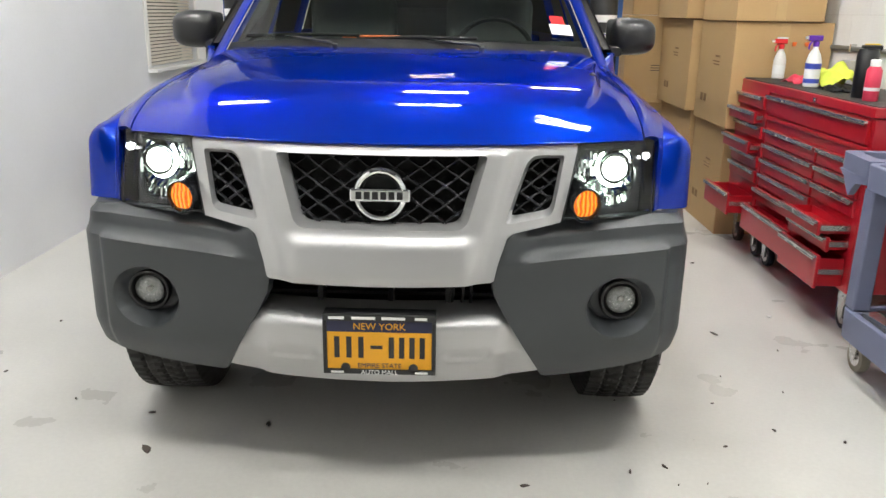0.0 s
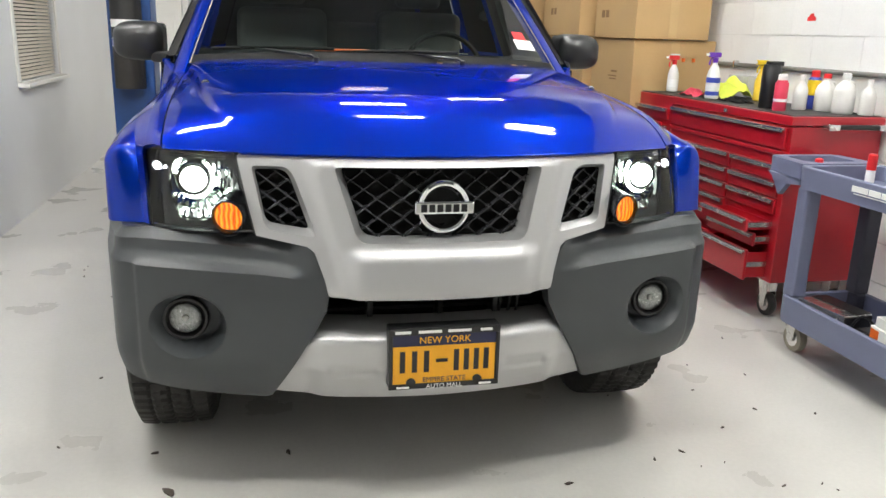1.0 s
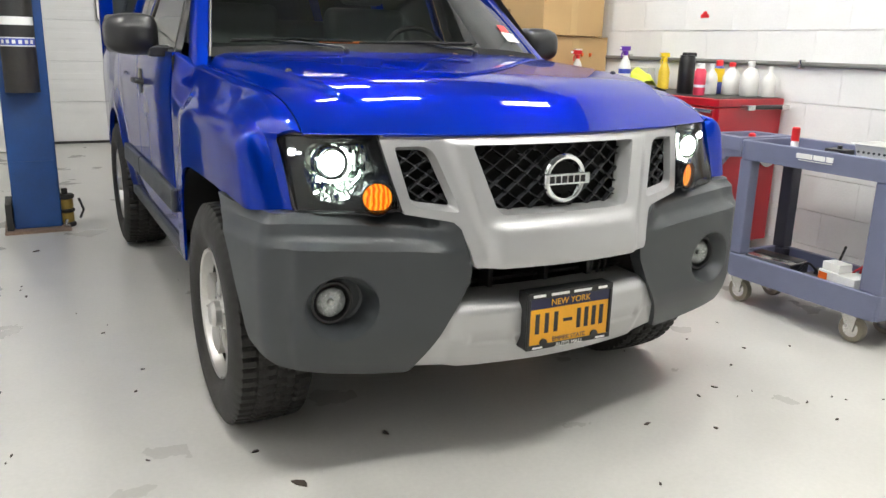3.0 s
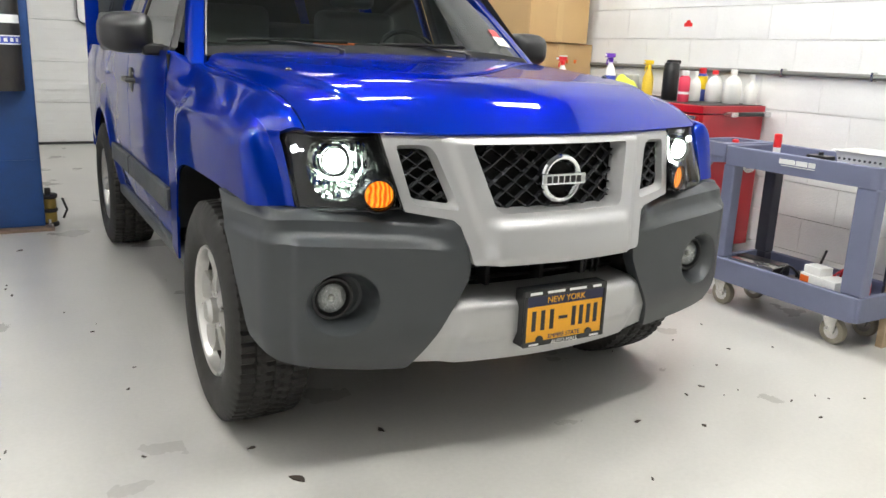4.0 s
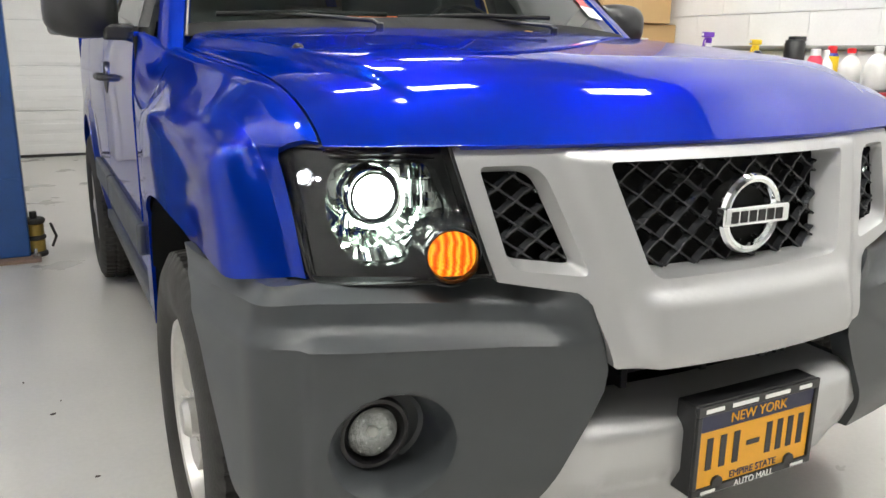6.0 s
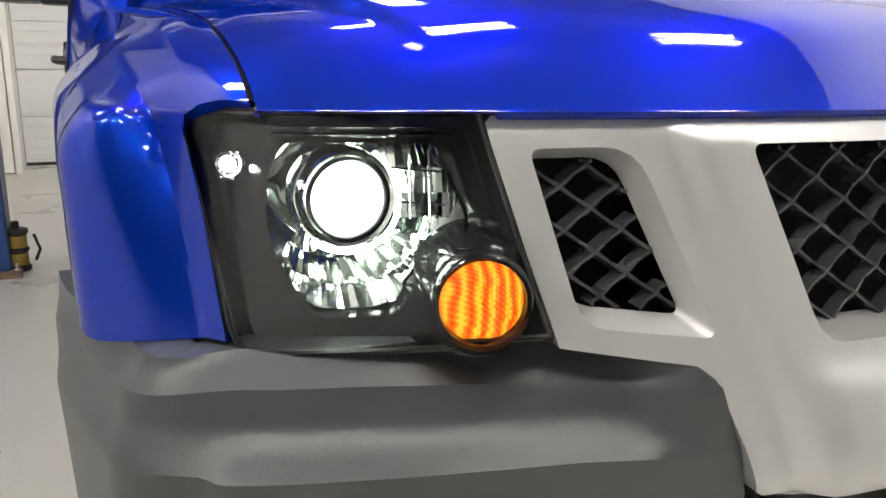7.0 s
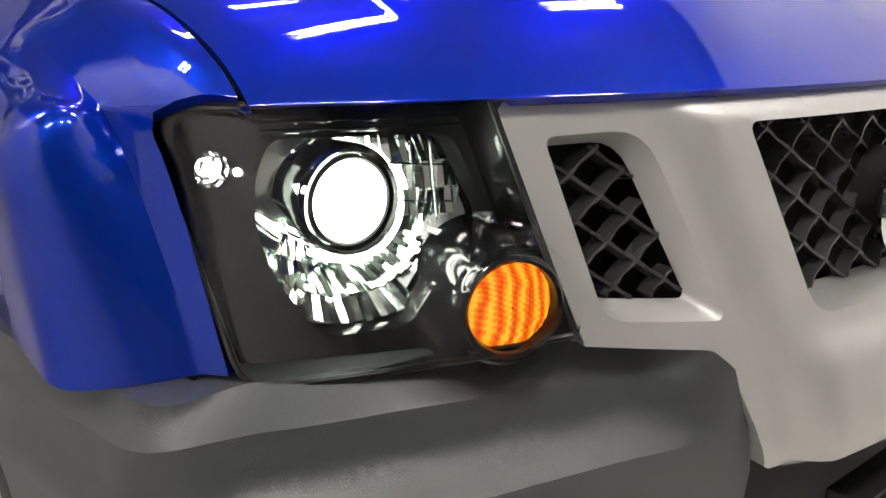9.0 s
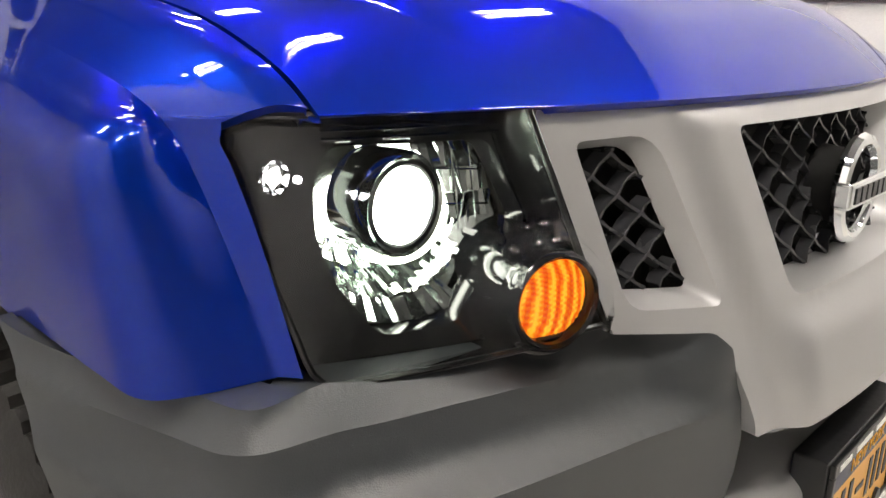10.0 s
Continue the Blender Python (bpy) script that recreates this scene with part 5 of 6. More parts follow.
for z0, z1, out in ((0.715, 0.80, 0.0), (0.63, 0.715, 0.0), (0.545, 0.63, 0.0), (0.46, 0.545, 0.0), (0.385, 0.46, 0.02), (0.21, 0.365, 0.075)):
    drawer(MID + 0.005, CY1 - 0.03, z0, z1, out, chest)
for z0, z1, out in ((0.715, 0.80, 0.0), (0.63, 0.715, 0.0), (0.545, 0.63, 0.0), (0.46, 0.535, 0.14), (0.385, 0.46, 0.09), (0.21, 0.375, 0.12)):
    drawer(CY0 + 0.03, MID - 0.005, z0, z1, out, chest)
part("end_handle", tube([(2.15, CY0 - 0.045, 0.993), (2.47, CY0 - 0.045, 0.993)], 0.013, 12), M_BLACK, chest, "black tubular end handle")
for x in (2.17, 2.45):
    part("handle_bracket", box(x - 0.03, x + 0.03, CY0 - 0.062, CY0 - 0.002, 0.978, 1.006), M_STEEL, chest, "steel bracket", bevel=0.004)
part("badge", box(1.9625, 1.9715, 1.78, 1.81, 1.004, 1.024), M_STEEL, chest)
part("magnetic_dish", lathe([(0.07, 0.0), (0.075, -0.02), (0.05, -0.028), (0.012, -0.03)], 28, "y", centre=(2.40, CY0 - 0.002, 0.72)), M_STEEL, chest, "round steel dish on the chest's end")
for x in (2.05, 2.42):
    for y in (CY0 + 0.09, CY1 - 0.12):
        caster(x, y, chest, top=0.20)

side = thing("drawer_cabinet", "narrow red steel drawer cabinet with one drawer standing open", "tool chest")
SY0, SY1 = 2.415, 2.90
part("body", box(1.984, 2.49, SY0, SY1, 0.24, 1.034), M_RED, side, "red steel body", bevel=0.006)
part("top_mat", box(1.995, 2.48, SY0 + 0.012, SY1 - 0.012, 1.034, 1.040), M_RUBBER, side, "black rubber mat")
for z0, z1, out in ((0.885, 0.965, 0.0), (0.80, 0.88, 0.045), (0.715, 0.795, 0.0), (0.625, 0.71, 0.06), (0.54, 0.62, 0.0), (0.455, 0.535, 0.0), (0.26, 0.40, 0.14)):
    drawer(SY0 + 0.02, SY1 - 0.02, z0, z1, out, side)
for y in (SY0 + 0.08, SY1 - 0.08):
    for x in (2.06, 2.42):
        caster(x, y, side, top=0.24)


# ---- bottles on the chests ----
TOP = 1.043


def bottle(name, label, x, y, z, profile, m, category="bottle"):
    b = thing(name, label, category, pose(x, y, z))
    part("body", lathe(profile, 24), m, b)
    return b


def trigger(b, z, m, turn=0.0):
    t = part("trigger", box(-0.045, 0.03, -0.012, 0.012, z, z + 0.028), m, b, "trigger spray head", bevel=0.005)
    part("collar", lathe([(0.016, z - 0.03), (0.016, z - 0.004), (0.010, z)], 16), m, t)
    part("lever", tube([(-0.02, 0, z), (-0.034, 0, z - 0.02), (-0.036, 0, z - 0.045)], 0.005), m, t)
    part("nozzle", box(-0.058, -0.045, -0.007, 0.007, z + 0.008, z + 0.022), M_WHITE, t)
    return t


def label_wrap(b, r, z0, z1, m, label):
    part("label", lathe([(r, z0), (r, z1)], 24, close=False), m, b, label)


b = bottle("spray_bottle", "milky spray bottle with white and red trigger on the red cabinet", 2.154, 2.76, TOP, [(0.030, 0), (0.036, 0.006), (0.036, 0.11), (0.026, 0.145), (0.013, 0.17), (0.013, 0.19)], M_JUG)
trigger(b, 0.205, M_REDP)
part("cap", box(-0.03, 0.03, -0.011, 0.011, 0.233, 0.243), M_WHITE, b, bevel=0.003)
label_wrap(b, 0.0368, 0.03, 0.08, M_WHITE, "pale printed label")
b = bottle("spray_bottle", "white spray bottle with purple trigger and blue label", 2.105, 2.186, TOP, [(0.034, 0), (0.040, 0.006), (0.040, 0.13), (0.030, 0.17), (0.014, 0.20), (0.014, 0.22)], M_WHITE)
trigger(b, 0.240, M_PURPLE)
label_wrap(b, 0.0408, 0.095, 0.125, M_BLUEP, "blue printed label")
label_wrap(b, 0.0408, 0.022, 0.045, M_BLUEP, "blue printed label")
b = bottle("spray_bottle", "yellow spray bottle with yellow trigger", 2.36, 2.09, TOP, [(0.032, 0), (0.037, 0.006), (0.037, 0.11), (0.025, 0.15), (0.013, 0.175), (0.013, 0.19)], mat("amber_liquid", (0.75, 0.52, 0.05), 0.3))
trigger(b, 0.205, M_YELLOW)
b = bottle("black_cylinder_tool", "tall black cylindrical tool standing on the chest", 2.11, 1.638, TOP, [(0.046, 0), (0.048, 0.004), (0.048, 0.205), (0.044, 0.212), (0.044, 0.222), (0.03, 0.225)], M_BLACK, "tool")
part("spout", box(-0.03, 0.055, -0.02, 0.02, 0.215, 0.240), M_BLACK, b, bevel=0.006)
b = bottle("spray_can", "red spray can with white cap", 2.075, 1.49, TOP, [(0.031, 0), (0.033, 0.004), (0.033, 0.135), (0.024, 0.15), (0.024, 0.152)], M_PINK, "spray can")
part("cap", lathe([(0.022, 0.15), (0.022, 0.178), (0.018, 0.182)], 20), M_WHITE, b, "white cap")
label_wrap(b, 0.0336, 0.045, 0.06, M_WHITE, "white band")
b = bottle("spray_can", "blue and yellow spray can with red cap", 2.36, 1.62, TOP, [(0.031, 0), (0.033, 0.004), (0.033, 0.15), (0.024, 0.165)], M_BLUEP, "spray can")
label_wrap(b, 0.0336, 0.07, 0.15, M_YELLOW, "yellow band")
part("cap", lathe([(0.022, 0.165), (0.022, 0.195), (0.015, 0.20)], 20), M_REDP, b)
for x, y, h, r, lab in ((2.34, 1.50, 0.165, 0.050, "milky plastic jug with a red cap"), (2.345, 1.365, 0.175, 0.052, "milky plastic jug with a white cap"), (2.42, 1.29, 0.15, 0.038, "milky plastic bottle at the chest's end"), (2.24, 1.56, 0.155, 0.036, "milky plastic bottle behind the spray can")):
    b = bottle("jug", lab, x, y, TOP, [(r * 0.9, 0), (r, 0.008), (r, h * 0.62), (r * 0.8, h * 0.78), (r * 0.35, h * 0.93), (r * 0.33, h)], M_JUG, "jug")
    part("cap", lathe([(r * 0.4, h), (r * 0.4, h + 0.02), (r * 0.3, h + 0.024)], 18), M_REDP if "red" in lab else M_WHITE, b)
    if r > 0.045:
        part("grip", tube([(r * 0.3, 0, h * 0.9), (r * 0.85, 0, h * 0.85), (r * 1.02, 0, h * 0.62)], 0.009), M_JUG, b)


def rag(name, label, x, y, z, w, d, h, m, seed):
    rows = []
    for i in range(26):
        row = []
        for j in range(26):
            u, v = i / 25 * 2 - 1, j / 25 * 2 - 1
            k = max(0.0, 1 - (u * u + v * v) * 0.6)
            n = noise.noise(Vector((u * 1.3 + seed, v * 1.3, seed))) * 0.7
            row.append(Vector((u * w * (1 + 0.2 * n), v * d * (1 - 0.2 * n), max(0.002, h * k * (0.6 + 0.8 * n) + 0.012 * noise.noise(Vector((u * 4, v * 4, seed)))))))
        rows.append(row)
    bm = grid(rows)
    geom = bmesh.ops.extrude_face_region(bm, geom=list(bm.faces))
    for v in geom["geom"]:
        if isinstance(v, bmesh.types.BMVert):
            v.co.z -= 0.003
    ob = part(name, bm, m, None, angle=180)
    ob.matrix_world = pose(x, y, z + 0.002)
    return tagged(ob, label, "rag")


rag("rag", "crumpled lime yellow cloth on the chest top", 2.26, 2.27, TOP, 0.11, 0.15, 0.19, M_LIME, 3.1)
rag("rag", "crumpled red shop rag beside the spray bottle", 2.17, 2.47, TOP - 0.002, 0.07, 0.10, 0.06, M_PINK, 7.7)
rag("rag", "dark rag lying before the lime cloth", 2.14, 1.98, TOP, 0.05, 0.10, 0.035, M_BLACKM, 5.2)
case = thing("small_case", "grey plastic case behind the cloth", "case")
part("body", box(2.41, 2.48, 2.30, 2.52, TOP, TOP + 0.13), mat("pale_grey_plastic", (0.5, 0.5, 0.49), 0.5), case, bevel=0.008)


# ---- service cart ----
cart = thing("service_cart", "worn blue-grey resin service cart with two trays", "service cart")
KX0, KX1, KY0, KY1 = 1.80, 2.22, 0.05, 0.91


def tray(z0, z1, wall, name):
    loop = rounded([(KX0, KY0), (KX1, KY0), (KX1, KY1), (KX0, KY1)], 0.05)
    hole = rounded([(KX0 + wall, KY0 + wall), (KX1 - wall, KY0 + wall), (KX1 - wall, KY1 - wall), (KX0 + wall, KY1 - wall)], 0.035)
    bm = sheet(loop, lambda x, y: Vector((x, y, z1)), [hole], 0.05, [lambda x, y: Vector((2.01 + (x - 2.01) * 0.985, 0.48 + (y - 0.48) * 0.99, z0)), lambda x, y: Vector((x, y, z0 + 0.03))])
    sheet(hole, lambda x, y: Vector((x, y, z0 + 0.03)), (), 0.1, bm=bm)
    sheet(loop, lambda x, y: Vector((2.01 + (x - 2.01) * 0.985, 0.48 + (y - 0.48) * 0.99, z0)), (), 0.1, bm=bm)
    return part(name, bm, M_CART, cart, "deep blue-grey resin tray", bevel=0.006)


tray(0.765, 0.862, 0.028, "upper_tray")
tray(0.150, 0.272, 0.028, "lower_tray")
for x in (KX0 + 0.045, KX1 - 0.045):
    for y in (KY0 + 0.055, KY1 - 0.045):
        w = 0.052 if y < 0.5 else 0.036
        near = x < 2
        bm = box(x - 0.036, x + 0.036, y - w, y + w, 0.272, 0.766)
        box(x - 0.030, x + 0.030, y - w - 0.004, y + w + 0.004, 0.15, 0.272, bm)
        # posts on the far side take a darker colour than the near ones
        part("corner_post", bm, M_CART if near else mat("far_post_resin", (0.05, 0.05, 0.07), 0.6), cart, "square resin post", bevel=0.010, seg=3)
# moulded handle at the far end
loop = rounded([(KX0 + 0.01, KY1 - 0.01), (KX1 - 0.01, KY1 - 0.01), (KX1 - 0.03, 1.17), (KX0 + 0.03, 1.17)], [0.01, 0.01, 0.05, 0.05])
hole = rounded([(KX0 + 0.08, KY1 + 0.05), (KX1 - 0.08, KY1 + 0.05), (KX1 - 0.09, 1.125), (KX0 + 0.09, 1.125)], 0.03)
part("push_handle", sheet(loop, lambda x, y: Vector((x, y, 0.868)), [hole], 0.05, [lambda x, y: Vector((x, y, 0.80)), lambda x, y: Vector((x, y, 0.80))]), M_CART, cart, "moulded push handle", bevel=0.008)
for x in (KX0 + 0.02, KX1 - 0.05):
    bm = bmesh.new()
    q = [(x, KY1, 0.80), (x, 1.15, 0.80), (x, 1.11, 0.775), (x, 1.05, 0.70), (x, 1.0, 0.76), (x, KY1, 0.77)]
    a = [bm.verts.new(p) for p in q]
    c2 = [bm.verts.new((p[0] + 0.03, p[1], p[2])) for p in q]
    bm.faces.new(a), bm.faces.new(c2[::-1])
    for k in range(6):
        bm.faces.new((a[k], c2[k], c2[(k + 1) % 6], a[(k + 1) % 6]))
    part("handle_web", bm, M_CART, cart, bevel=0.004)
for i, (y, w) in enumerate(((0.52, 0.085), (0.44, 0.06), (0.385, 0.035))):
    part("print_bar", box(KX0 - 0.003, KX0 + 0.004, y - w / 2, y + w / 2, 0.815, 0.838), M_WHITE, cart, "plain white bar")
part("print_bar", box(KX0 - 0.003, KX0 + 0.004, 0.37, 0.55, 0.806, 0.809), M_WHITE, cart, "plain white bar")
for x in (KX0 + 0.085, KX1 - 0.085):
    for y in (KY0 + 0.15, KY1 - 0.05):
        caster(x, y, cart, 0.064, wheel_mat=mat("beige_tread", (0.30, 0.27, 0.21), 0.6), top=0.15)

# things on the cart
UP, LOW = 0.797, 0.182
b = bottle("marker_bottle", "small bottle with tall red cap in the cart tray", 2.08, 0.80, UP, [(0.018, 0), (0.019, 0.003), (0.019, 0.06), (0.016, 0.065)], M_WHITE)
part("cap", lathe([(0.020, 0.06), (0.020, 0.125), (0.014, 0.13)], 20), M_REDP, b, "red cap")
b = thing("red_cap", "small red plastic cap on the cart handle", "cap", pose(1.93, 0.945, 0.869))
part("body", lathe([(0.018, 0), (0.018, 0.012), (0.008, 0.018)], 18), M_REDP, b)
b = thing("battery_charger", "small black device in the cart tray", "charger", pose(2.05, 0.52, UP))
part("body", box(-0.04, 0.04, -0.055, 0.055, 0, 0.055), M_BLACK, b, bevel=0.006)
part("panel", box(-0.043, -0.039, -0.03, 0.03, 0.02, 0.045), M_STEEL, b)
part("knob", lathe([(0.012, 0.055), (0.012, 0.07)], 14), M_BLACK, b)
b = thing("basket", "white perforated plastic basket in the cart tray", "basket", pose(2.03, 0.235, UP))
loop = rounded([(-0.11, -0.14), (0.11, -0.14), (0.11, 0.14), (-0.11, 0.14)], 0.04)
bm = sheet([(x * 1.12, y * 1.1) for x, y in loop], lambda x, y: Vector((x, y, 0.105)), [[(x * 1.0, y * 1.0) for x, y in loop]], 0.05, [None, lambda x, y: Vector((x * 0.85, y * 0.85, 0.004))])
sheet([(x * 0.85, y * 0.85) for x, y in loop], lambda x, y: Vector((x, y, 0.004)), (), 0.1, bm=bm)
part("bowl", bm, M_WHITE, b)
for i in range(9):
    for z in (0.04, 0.07):
        part("hole", lathe([(0.006, -0.003), (0.006, 0.0)], 8, "x", centre=(-0.098 - z * 0.14, -0.1 + i * 0.025, z)), M_GREY, b)
b = thing("power_supply", "silver and black power supply box on the lower tray", "power supply", pose(1.93, 0.70, LOW, 0, 0, 6))
part("body", box(-0.075, 0.075, -0.13, 0.13, 0, 0.095), M_STEEL, b, "silver metal case", bevel=0.004)
part("front", box(-0.07, 0.07, -0.137, -0.13, 0.004, 0.09), M_BLACK, b, "black end panel")
part("top", box(-0.01, 0.072, -0.128, 0.128, 0.095, 0.099), M_BLACK, b, "black lid", bevel=0.002)
for k in range(8):
    part("fin", box(-0.078, -0.074, -0.11 + k * 0.03, -0.095 + k * 0.03, 0.015, 0.08), M_STEEL, b)
for i, (pts, m) in enumerate((
        ([(1.87, 0.55, 0.20), (1.90, 0.50, 0.30), (1.95, 0.46, 0.24), (1.88, 0.42, 0.19), (1.93, 0.38, 0.26)], M_BLACK),
        ([(1.98, 0.52, 0.19), (1.94, 0.46, 0.28), (1.90, 0.40, 0.22), (1.95, 0.33, 0.19)], M_BLACK),
        ([(2.02, 0.45, 0.19), (2.0, 0.38, 0.38), (1.99, 0.37, 0.40)], M_BLACK),
        ([(1.92, 0.30, 0.28), (1.98, 0.22, 0.36), (2.04, 0.16, 0.30), (1.98, 0.12, 0.20)], M_RED),
        ([(1.90, 0.14, 0.20), (1.95, 0.20, 0.34), (2.02, 0.28, 0.33), (2.05, 0.34, 0.2)], M_RED))):
    c = part("cable", tube([tuple(p) for p in spline(pts, 24)], 0.006, 8), m, None)
    tagged(c, "loose black cable on the cart tray" if m is M_BLACK else "coiled red cable on the cart tray", "cable", "loose cables on the cart")
b = thing("tool_holder", "black cable clutter in a small holder on the lower tray", "tool", pose(1.95, 0.48, LOW))
part("body", box(-0.05, 0.05, -0.05, 0.05, 0, 0.06), M_BLACK, b, bevel=0.008)
b = thing("carton", "white carton with an orange mark on the lower tray", "carton", pose(1.90, 0.30, LOW, 0, 0, -8))
part("body", box(-0.06, 0.06, -0.12, 0.09, 0, 0.125), M_WHITE, b, bevel=0.003)
part("flap", box(-0.05, 0.03, -0.02, 0.08, 0.125, 0.165), M_WHITE, b, bevel=0.003)
part("mark", box(-0.062, -0.059, 0.035, 0.085, 0.06, 0.115), M_ORANGE, b)


# ---- cardboard boxes ----
def carton(x0, x1, y0, y1, z0, z1, marks, label):
    b = thing("cardboard_box", label, "box", group="stacked cardboard boxes")
    part("body", box(x0, x1, y0, y1, z0, z1), M_CARD, b, "brown corrugated card", bevel=0.006)
    part("tape", box((x0 + x1) / 2 - 0.03, (x0 + x1) / 2 + 0.03, y0 - 0.0015, y0 + 0.001, z0 + 0.01, z1 - 0.005), M_TAPE, b, "clear parcel tape")
    for y, z, w, h in marks:
        part("print_bar", box(x0 - 0.002, x0 + 0.001, y, y + w, z, z + h), mat("brown_print", (0.24, 0.14, 0.06), 0.8) if w < 0.2 else M_CARD, b)
    return b


for x0, x1, y0, y1, z0, z1 in ((1.945, 2.50, 2.96, 3.62, 0.0, 0.715), (1.905, 2.50, 2.86, 3.55, 0.718, 1.372), (1.885, 2.42, 2.83, 3.5, 1.375, 2.05),
                               (1.92, 2.5, 3.66, 4.5, 0.0, 0.74), (1.86, 2.5, 3.62, 4.45, 0.743, 1.38), (1.80, 2.45, 3.6, 4.4, 1.383, 2.1),
                               (1.60, 2.3, 4.55, 5.2, 0.0, 0.70), (1.58, 2.3, 4.5, 5.2, 0.703, 1.40), (1.62, 2.3, 4.52, 5.2, 1.403, 2.1)):
    ym, zm = (y0 + y1) / 2, (z0 + z1) / 2
    bx = carton(x0, x1, y0, y1, z0, z1, [(ym - 0.1, zm + 0.1, 0.09, 0.012), (ym - 0.1, zm + 0.07, 0.13, 0.008), (ym - 0.1, zm + 0.05, 0.11, 0.008), (ym + 0.1, zm - 0.2, 0.05, 0.05), (ym + 0.17, zm - 0.2, 0.05, 0.05)],
                "large brown cardboard box with dark printed marks in a stack")
    if 0.7 < z0 < 0.73:
        for k in range(2):
            gx = x0 + 0.36 + k * 0.075
            part("glass_mark", lathe([(0.014, 0.0), (0.018, 0.02), (0.018, 0.024)], 3, "z", centre=(gx, y0 - 0.001, z1 - 0.14)), M_ORANGE, bx, "small orange handling mark")
        for r, w in ((0.30, 0.12), (0.28, 0.09), (0.26, 0.14)):
            part("print_bar", box(x0 + 0.22, x0 + 0.22 + w, y0 - 0.002, y0, z0 + r, z0 + r + 0.006), M_RUBBER, bx)

# tan board standing past the cart
board = thing("wooden_board", "tan wooden board standing on end past the cart", "board", pose(2.065, 0.085, 0))
part("plank", box(-0.02, 0.30, -0.035, 0.0, 0.0, 1.05), M_WOOD, board, bevel=0.003)

# ---- on the block wall ----
pipe = part("conduit", tube([(X_RIGHT - 0.018, -5.5, 1.235), (X_RIGHT - 0.018, 0.3, 1.235), (X_RIGHT - 0.018, 6.5, 1.226)], 0.014, 10), mat("grey_conduit", (0.22, 0.22, 0.21), 0.5, metal=0.4), None, "")
tagged(pipe, "thin grey metal conduit fixed along the block wall", "conduit")
for y in (0.6, 1.15, 2.6):
    part("clamp", box(X_RIGHT - 0.036, X_RIGHT - 0.0005, y - 0.008, y + 0.008, 1.212, 1.258), M_STEEL, pipe, "steel pipe clamp")
sign = thing("wall_decal", "small red car-shaped decal on the white block wall", "decal", pose(X_RIGHT - 0.004, 1.935, 1.50))
car_loop = [(-0.035, 0), (-0.035, 0.02), (-0.02, 0.024), (-0.012, 0.04), (0.012, 0.04), (0.02, 0.024), (0.035, 0.02), (0.035, 0)]
part("shape", sheet(car_loop, lambda y, z: Vector((0, y, z)), (), 0.05, [lambda y, z: Vector((0.003, y, z))]), M_REDP, sign)
banner = thing("hanging_banner", "wide white banner with dark lettering blocks hung from the ceiling", "banner", pose(-0.4, 5.0, 3.2))
part("sheet", box(-1.25, 1.25, -0.004, 0.004, -0.25, 0.25), M_WHITE, banner)
for k in range(10):
    part("print_bar", box(-1.10 + k * 0.225, -0.95 + k * 0.225, -0.009, -0.003, -0.13, 0.15), M_NAVY, banner, "plain dark bar")
for x in (-1.2, 1.2):
    part("cord", tube([(x, 0, 0.24), (x, 0, HIGH - 3.2)], 0.003, 6), M_RUBBER, banner)

# ---- small litter ----
def flake(x, y, r, m, label, name="floor_crumb", z=0.0, seed=0, normal=None):
    rnd = random.Random(seed)
    bm = bmesh.new()
    n = 7
    top = [bm.verts.new((r * (0.5 + rnd.random()) * math.cos(2 * math.pi * k / n) * 1.6, r * (0.4 + 0.6 * rnd.random()) * math.sin(2 * math.pi * k / n), r * 0.25 * rnd.random() + 0.003)) for k in range(n)]
    low = [bm.verts.new((v.co.x, v.co.y, 0)) for v in top]
    bm.faces.new(top), bm.faces.new(low[::-1])
    for k in range(n):
        bm.faces.new((top[k], low[k], low[(k + 1) % n], top[(k + 1) % n]))
    bmesh.ops.recalc_face_normals(bm, faces=bm.faces)
    ob = part(name, bm, m, None)
    ob.matrix_world = pose(x, y, z, 0, 0, rnd.uniform(0, 180))
    return tagged(ob, label, "litter", "litter on the floor")


for i, (x, y, r) in enumerate(((-0.792, 0.125, 0.016), (-0.431, 0.312, 0.011), (0.437, -0.027, 0.008), (-0.862, 0.374, 0.008), (0.639, -0.157, 0.008), (-1.433, 3.341, 0.012), (1.411, 1.22, 0.011),
                               (1.62, 2.3, 0.009), (-1.2, 1.7, 0.007), (-1.05, -0.2, 0.006), (0.9, 0.1, 0.007), (1.1, -0.3, 0.006), (0.2, -0.35, 0.006), (-0.3, -0.25, 0.006), (1.35, 0.35, 0.006), (-1.5, 2.4, 0.007), (-1.6, 1.2, 0.006))):
    flake(x, y, r, M_DIRT, "small dark crumb of dirt on the concrete floor", seed=i)
rnd = random.Random(11)
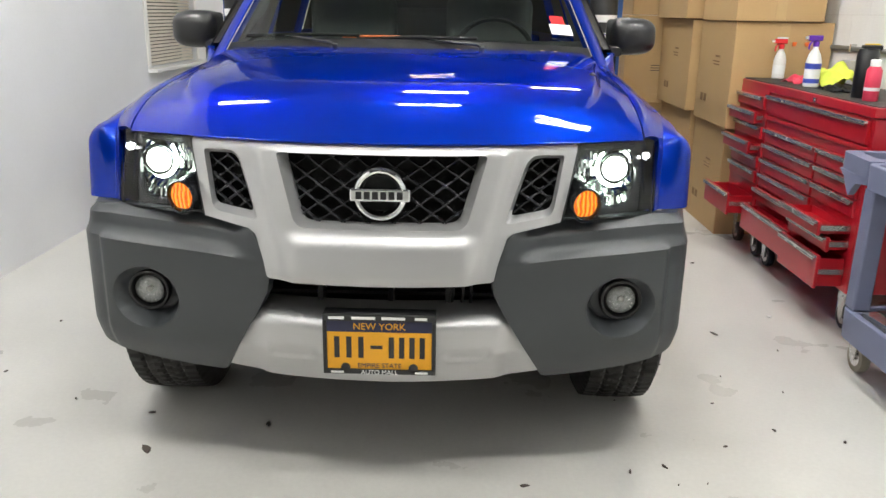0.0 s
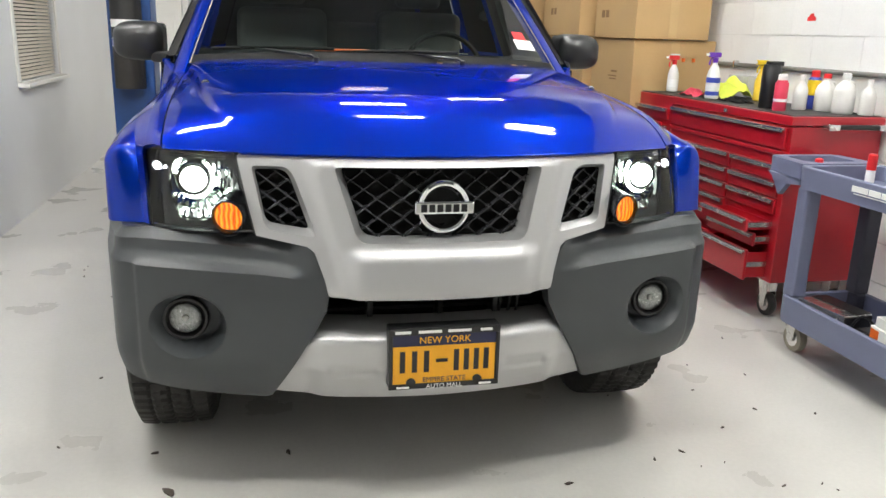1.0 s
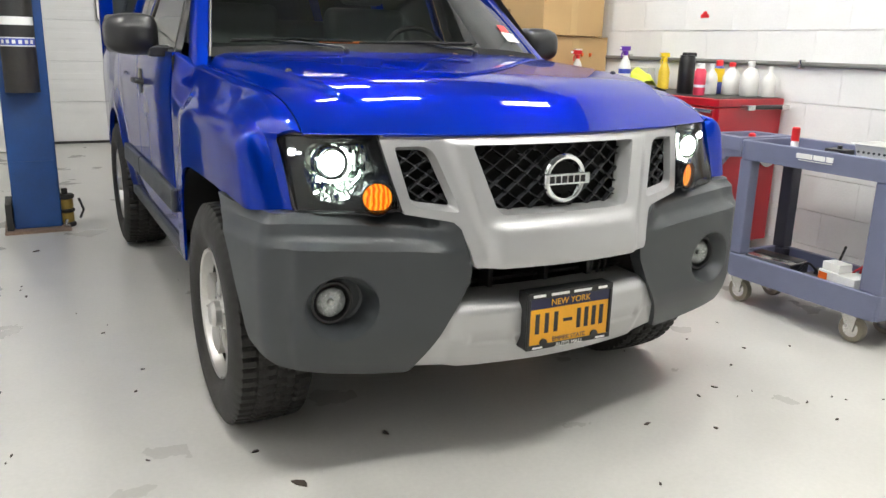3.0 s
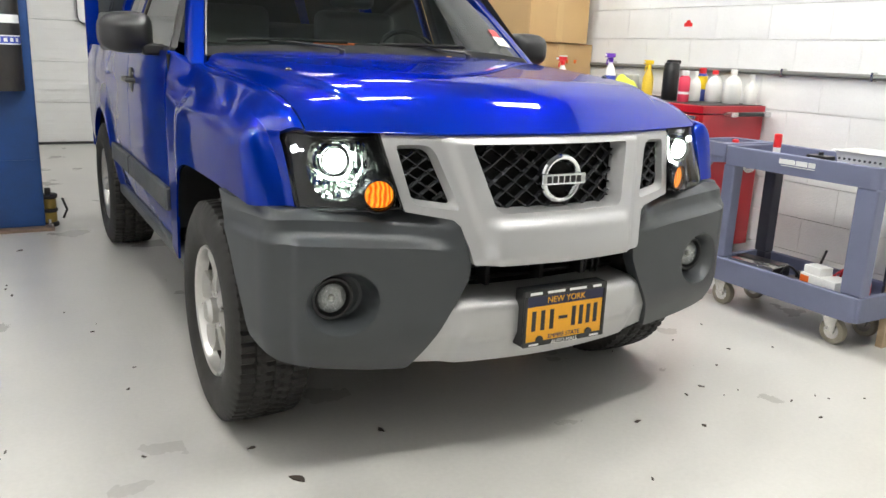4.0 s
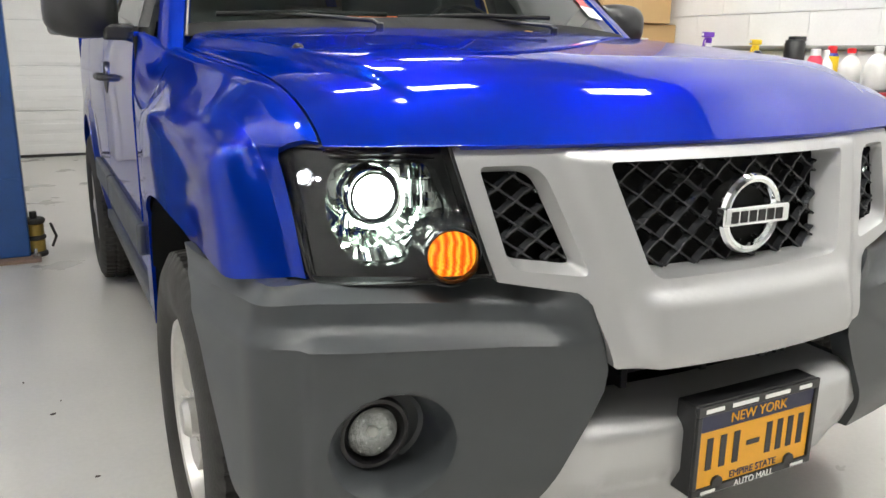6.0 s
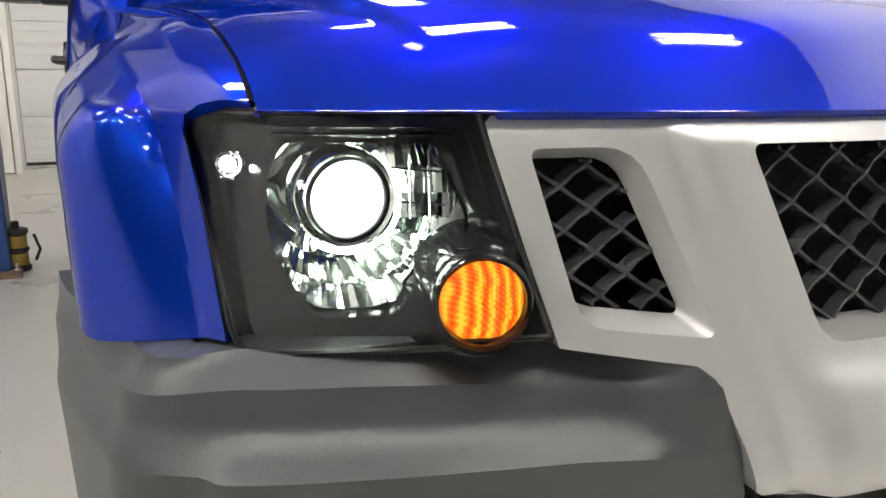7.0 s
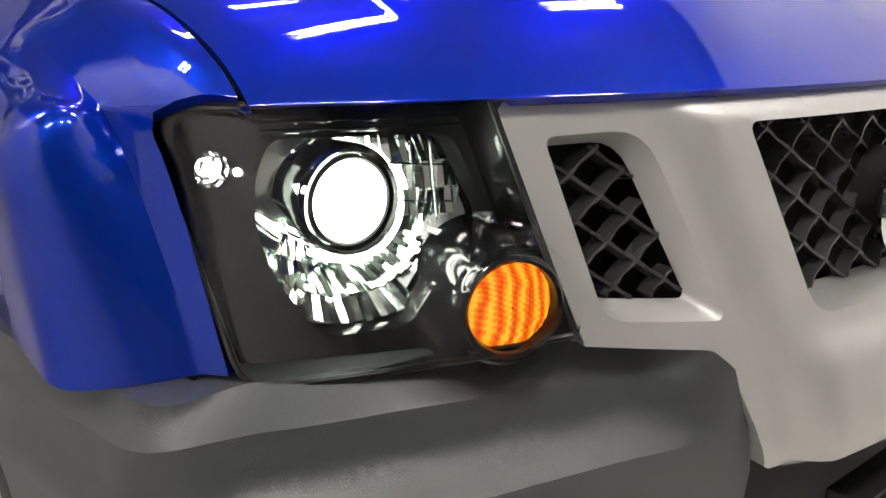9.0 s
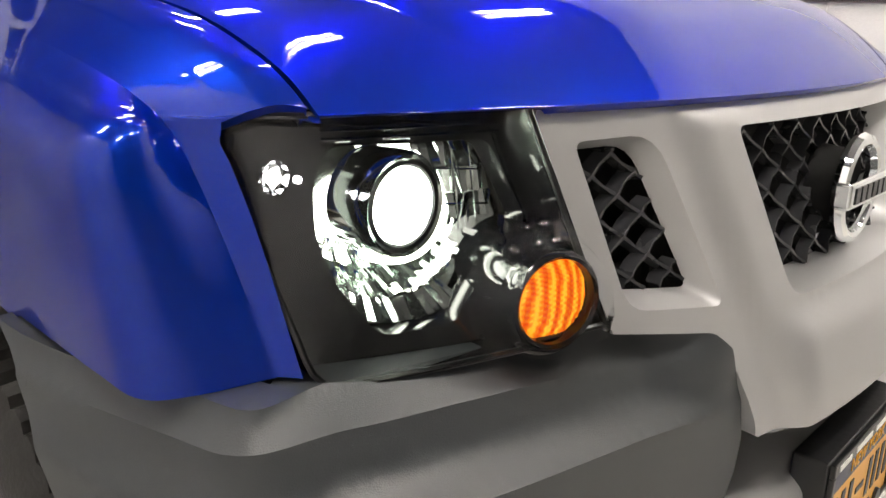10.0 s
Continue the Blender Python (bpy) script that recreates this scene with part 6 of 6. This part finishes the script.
for i in range(26):
    x, y = rnd.uniform(0.7, 1.65), rnd.uniform(-0.45, 1.1)
    if i % 3 == 0:
        x, y = rnd.uniform(-1.7, -1.05), rnd.uniform(0.0, 2.6)
    flake(x, y, rnd.uniform(0.0025, 0.006), M_DIRT, "tiny dark speck of dirt on the concrete floor", seed=100 + i)
flake(1.75, 1.45, 0.012, M_WHITE, "small white paper scrap on the concrete floor", seed=40)
for i, (x, d, r) in enumerate(((0.21, 0.0, 0.016), (0.25, 0.01, 0.012), (0.55, 0.015, 0.016), (0.60, 0.02, 0.010))):
    p = hood_at(x, cowl_y(x))
    f = flake(x, cowl_y(x) + 0.015 + d, r, M_LEAF, "dry yellow leaf caught below the windscreen", "dry_leaf", p.z - 0.004, seed=60 + i)
    f["group"] = "leaves on the cowl"
folder = thing("orange_folder", "orange folder lying on the dashboard", "folder", pose(-0.16, 1.30, 1.287, 0, 0, 4))
part("cover", box(-0.12, 0.12, -0.07, 0.07, 0.0, 0.008), M_ORANGE, folder, bevel=0.002)

# ---- painted blocks of the east wall ----
block_mesh = None
blocks = bpy.data.objects["wall_east"]
for row in range(10):
    z0 = 0.02 + row * 0.2
    for k in range(12):
        y0 = -0.9 + k * 0.4 + (0.2 if row % 2 else 0)
        if block_mesh is None:
            first = part("block", box(-0.012, 0.002, 0.0008, 0.3992, 0.002, 0.198), M_BLOCK, blocks)
            block_mesh = first.data
            first.location = (X_RIGHT + 0.010, y0, z0)
        else:
            ob = new("block", block_mesh)
            ob.parent = blocks
            ob.location = (X_RIGHT + 0.010, y0, z0)
bm = bmesh.new()
for row in range(-1, 24):
    z0 = 0.02 + row * 0.2
    for k in range(-14, 22):
        y0 = -0.9 + k * 0.4 + (0.2 if row % 2 else 0)
        if 0 <= row < 10 and 0 <= k < 12:
            continue
        if y0 < Y_FRONT + 0.1 or y0 > Y_BACK - 0.5 or z0 + 0.196 > HIGH:
            continue
        box(X_RIGHT - 0.002, X_RIGHT + 0.012, y0 + 0.0008, y0 + 0.3992, max(0.001, z0 + 0.002), z0 + 0.198, bm)
tagged(part("far_blocks", bm, M_BLOCK, blocks), kind="stuff")
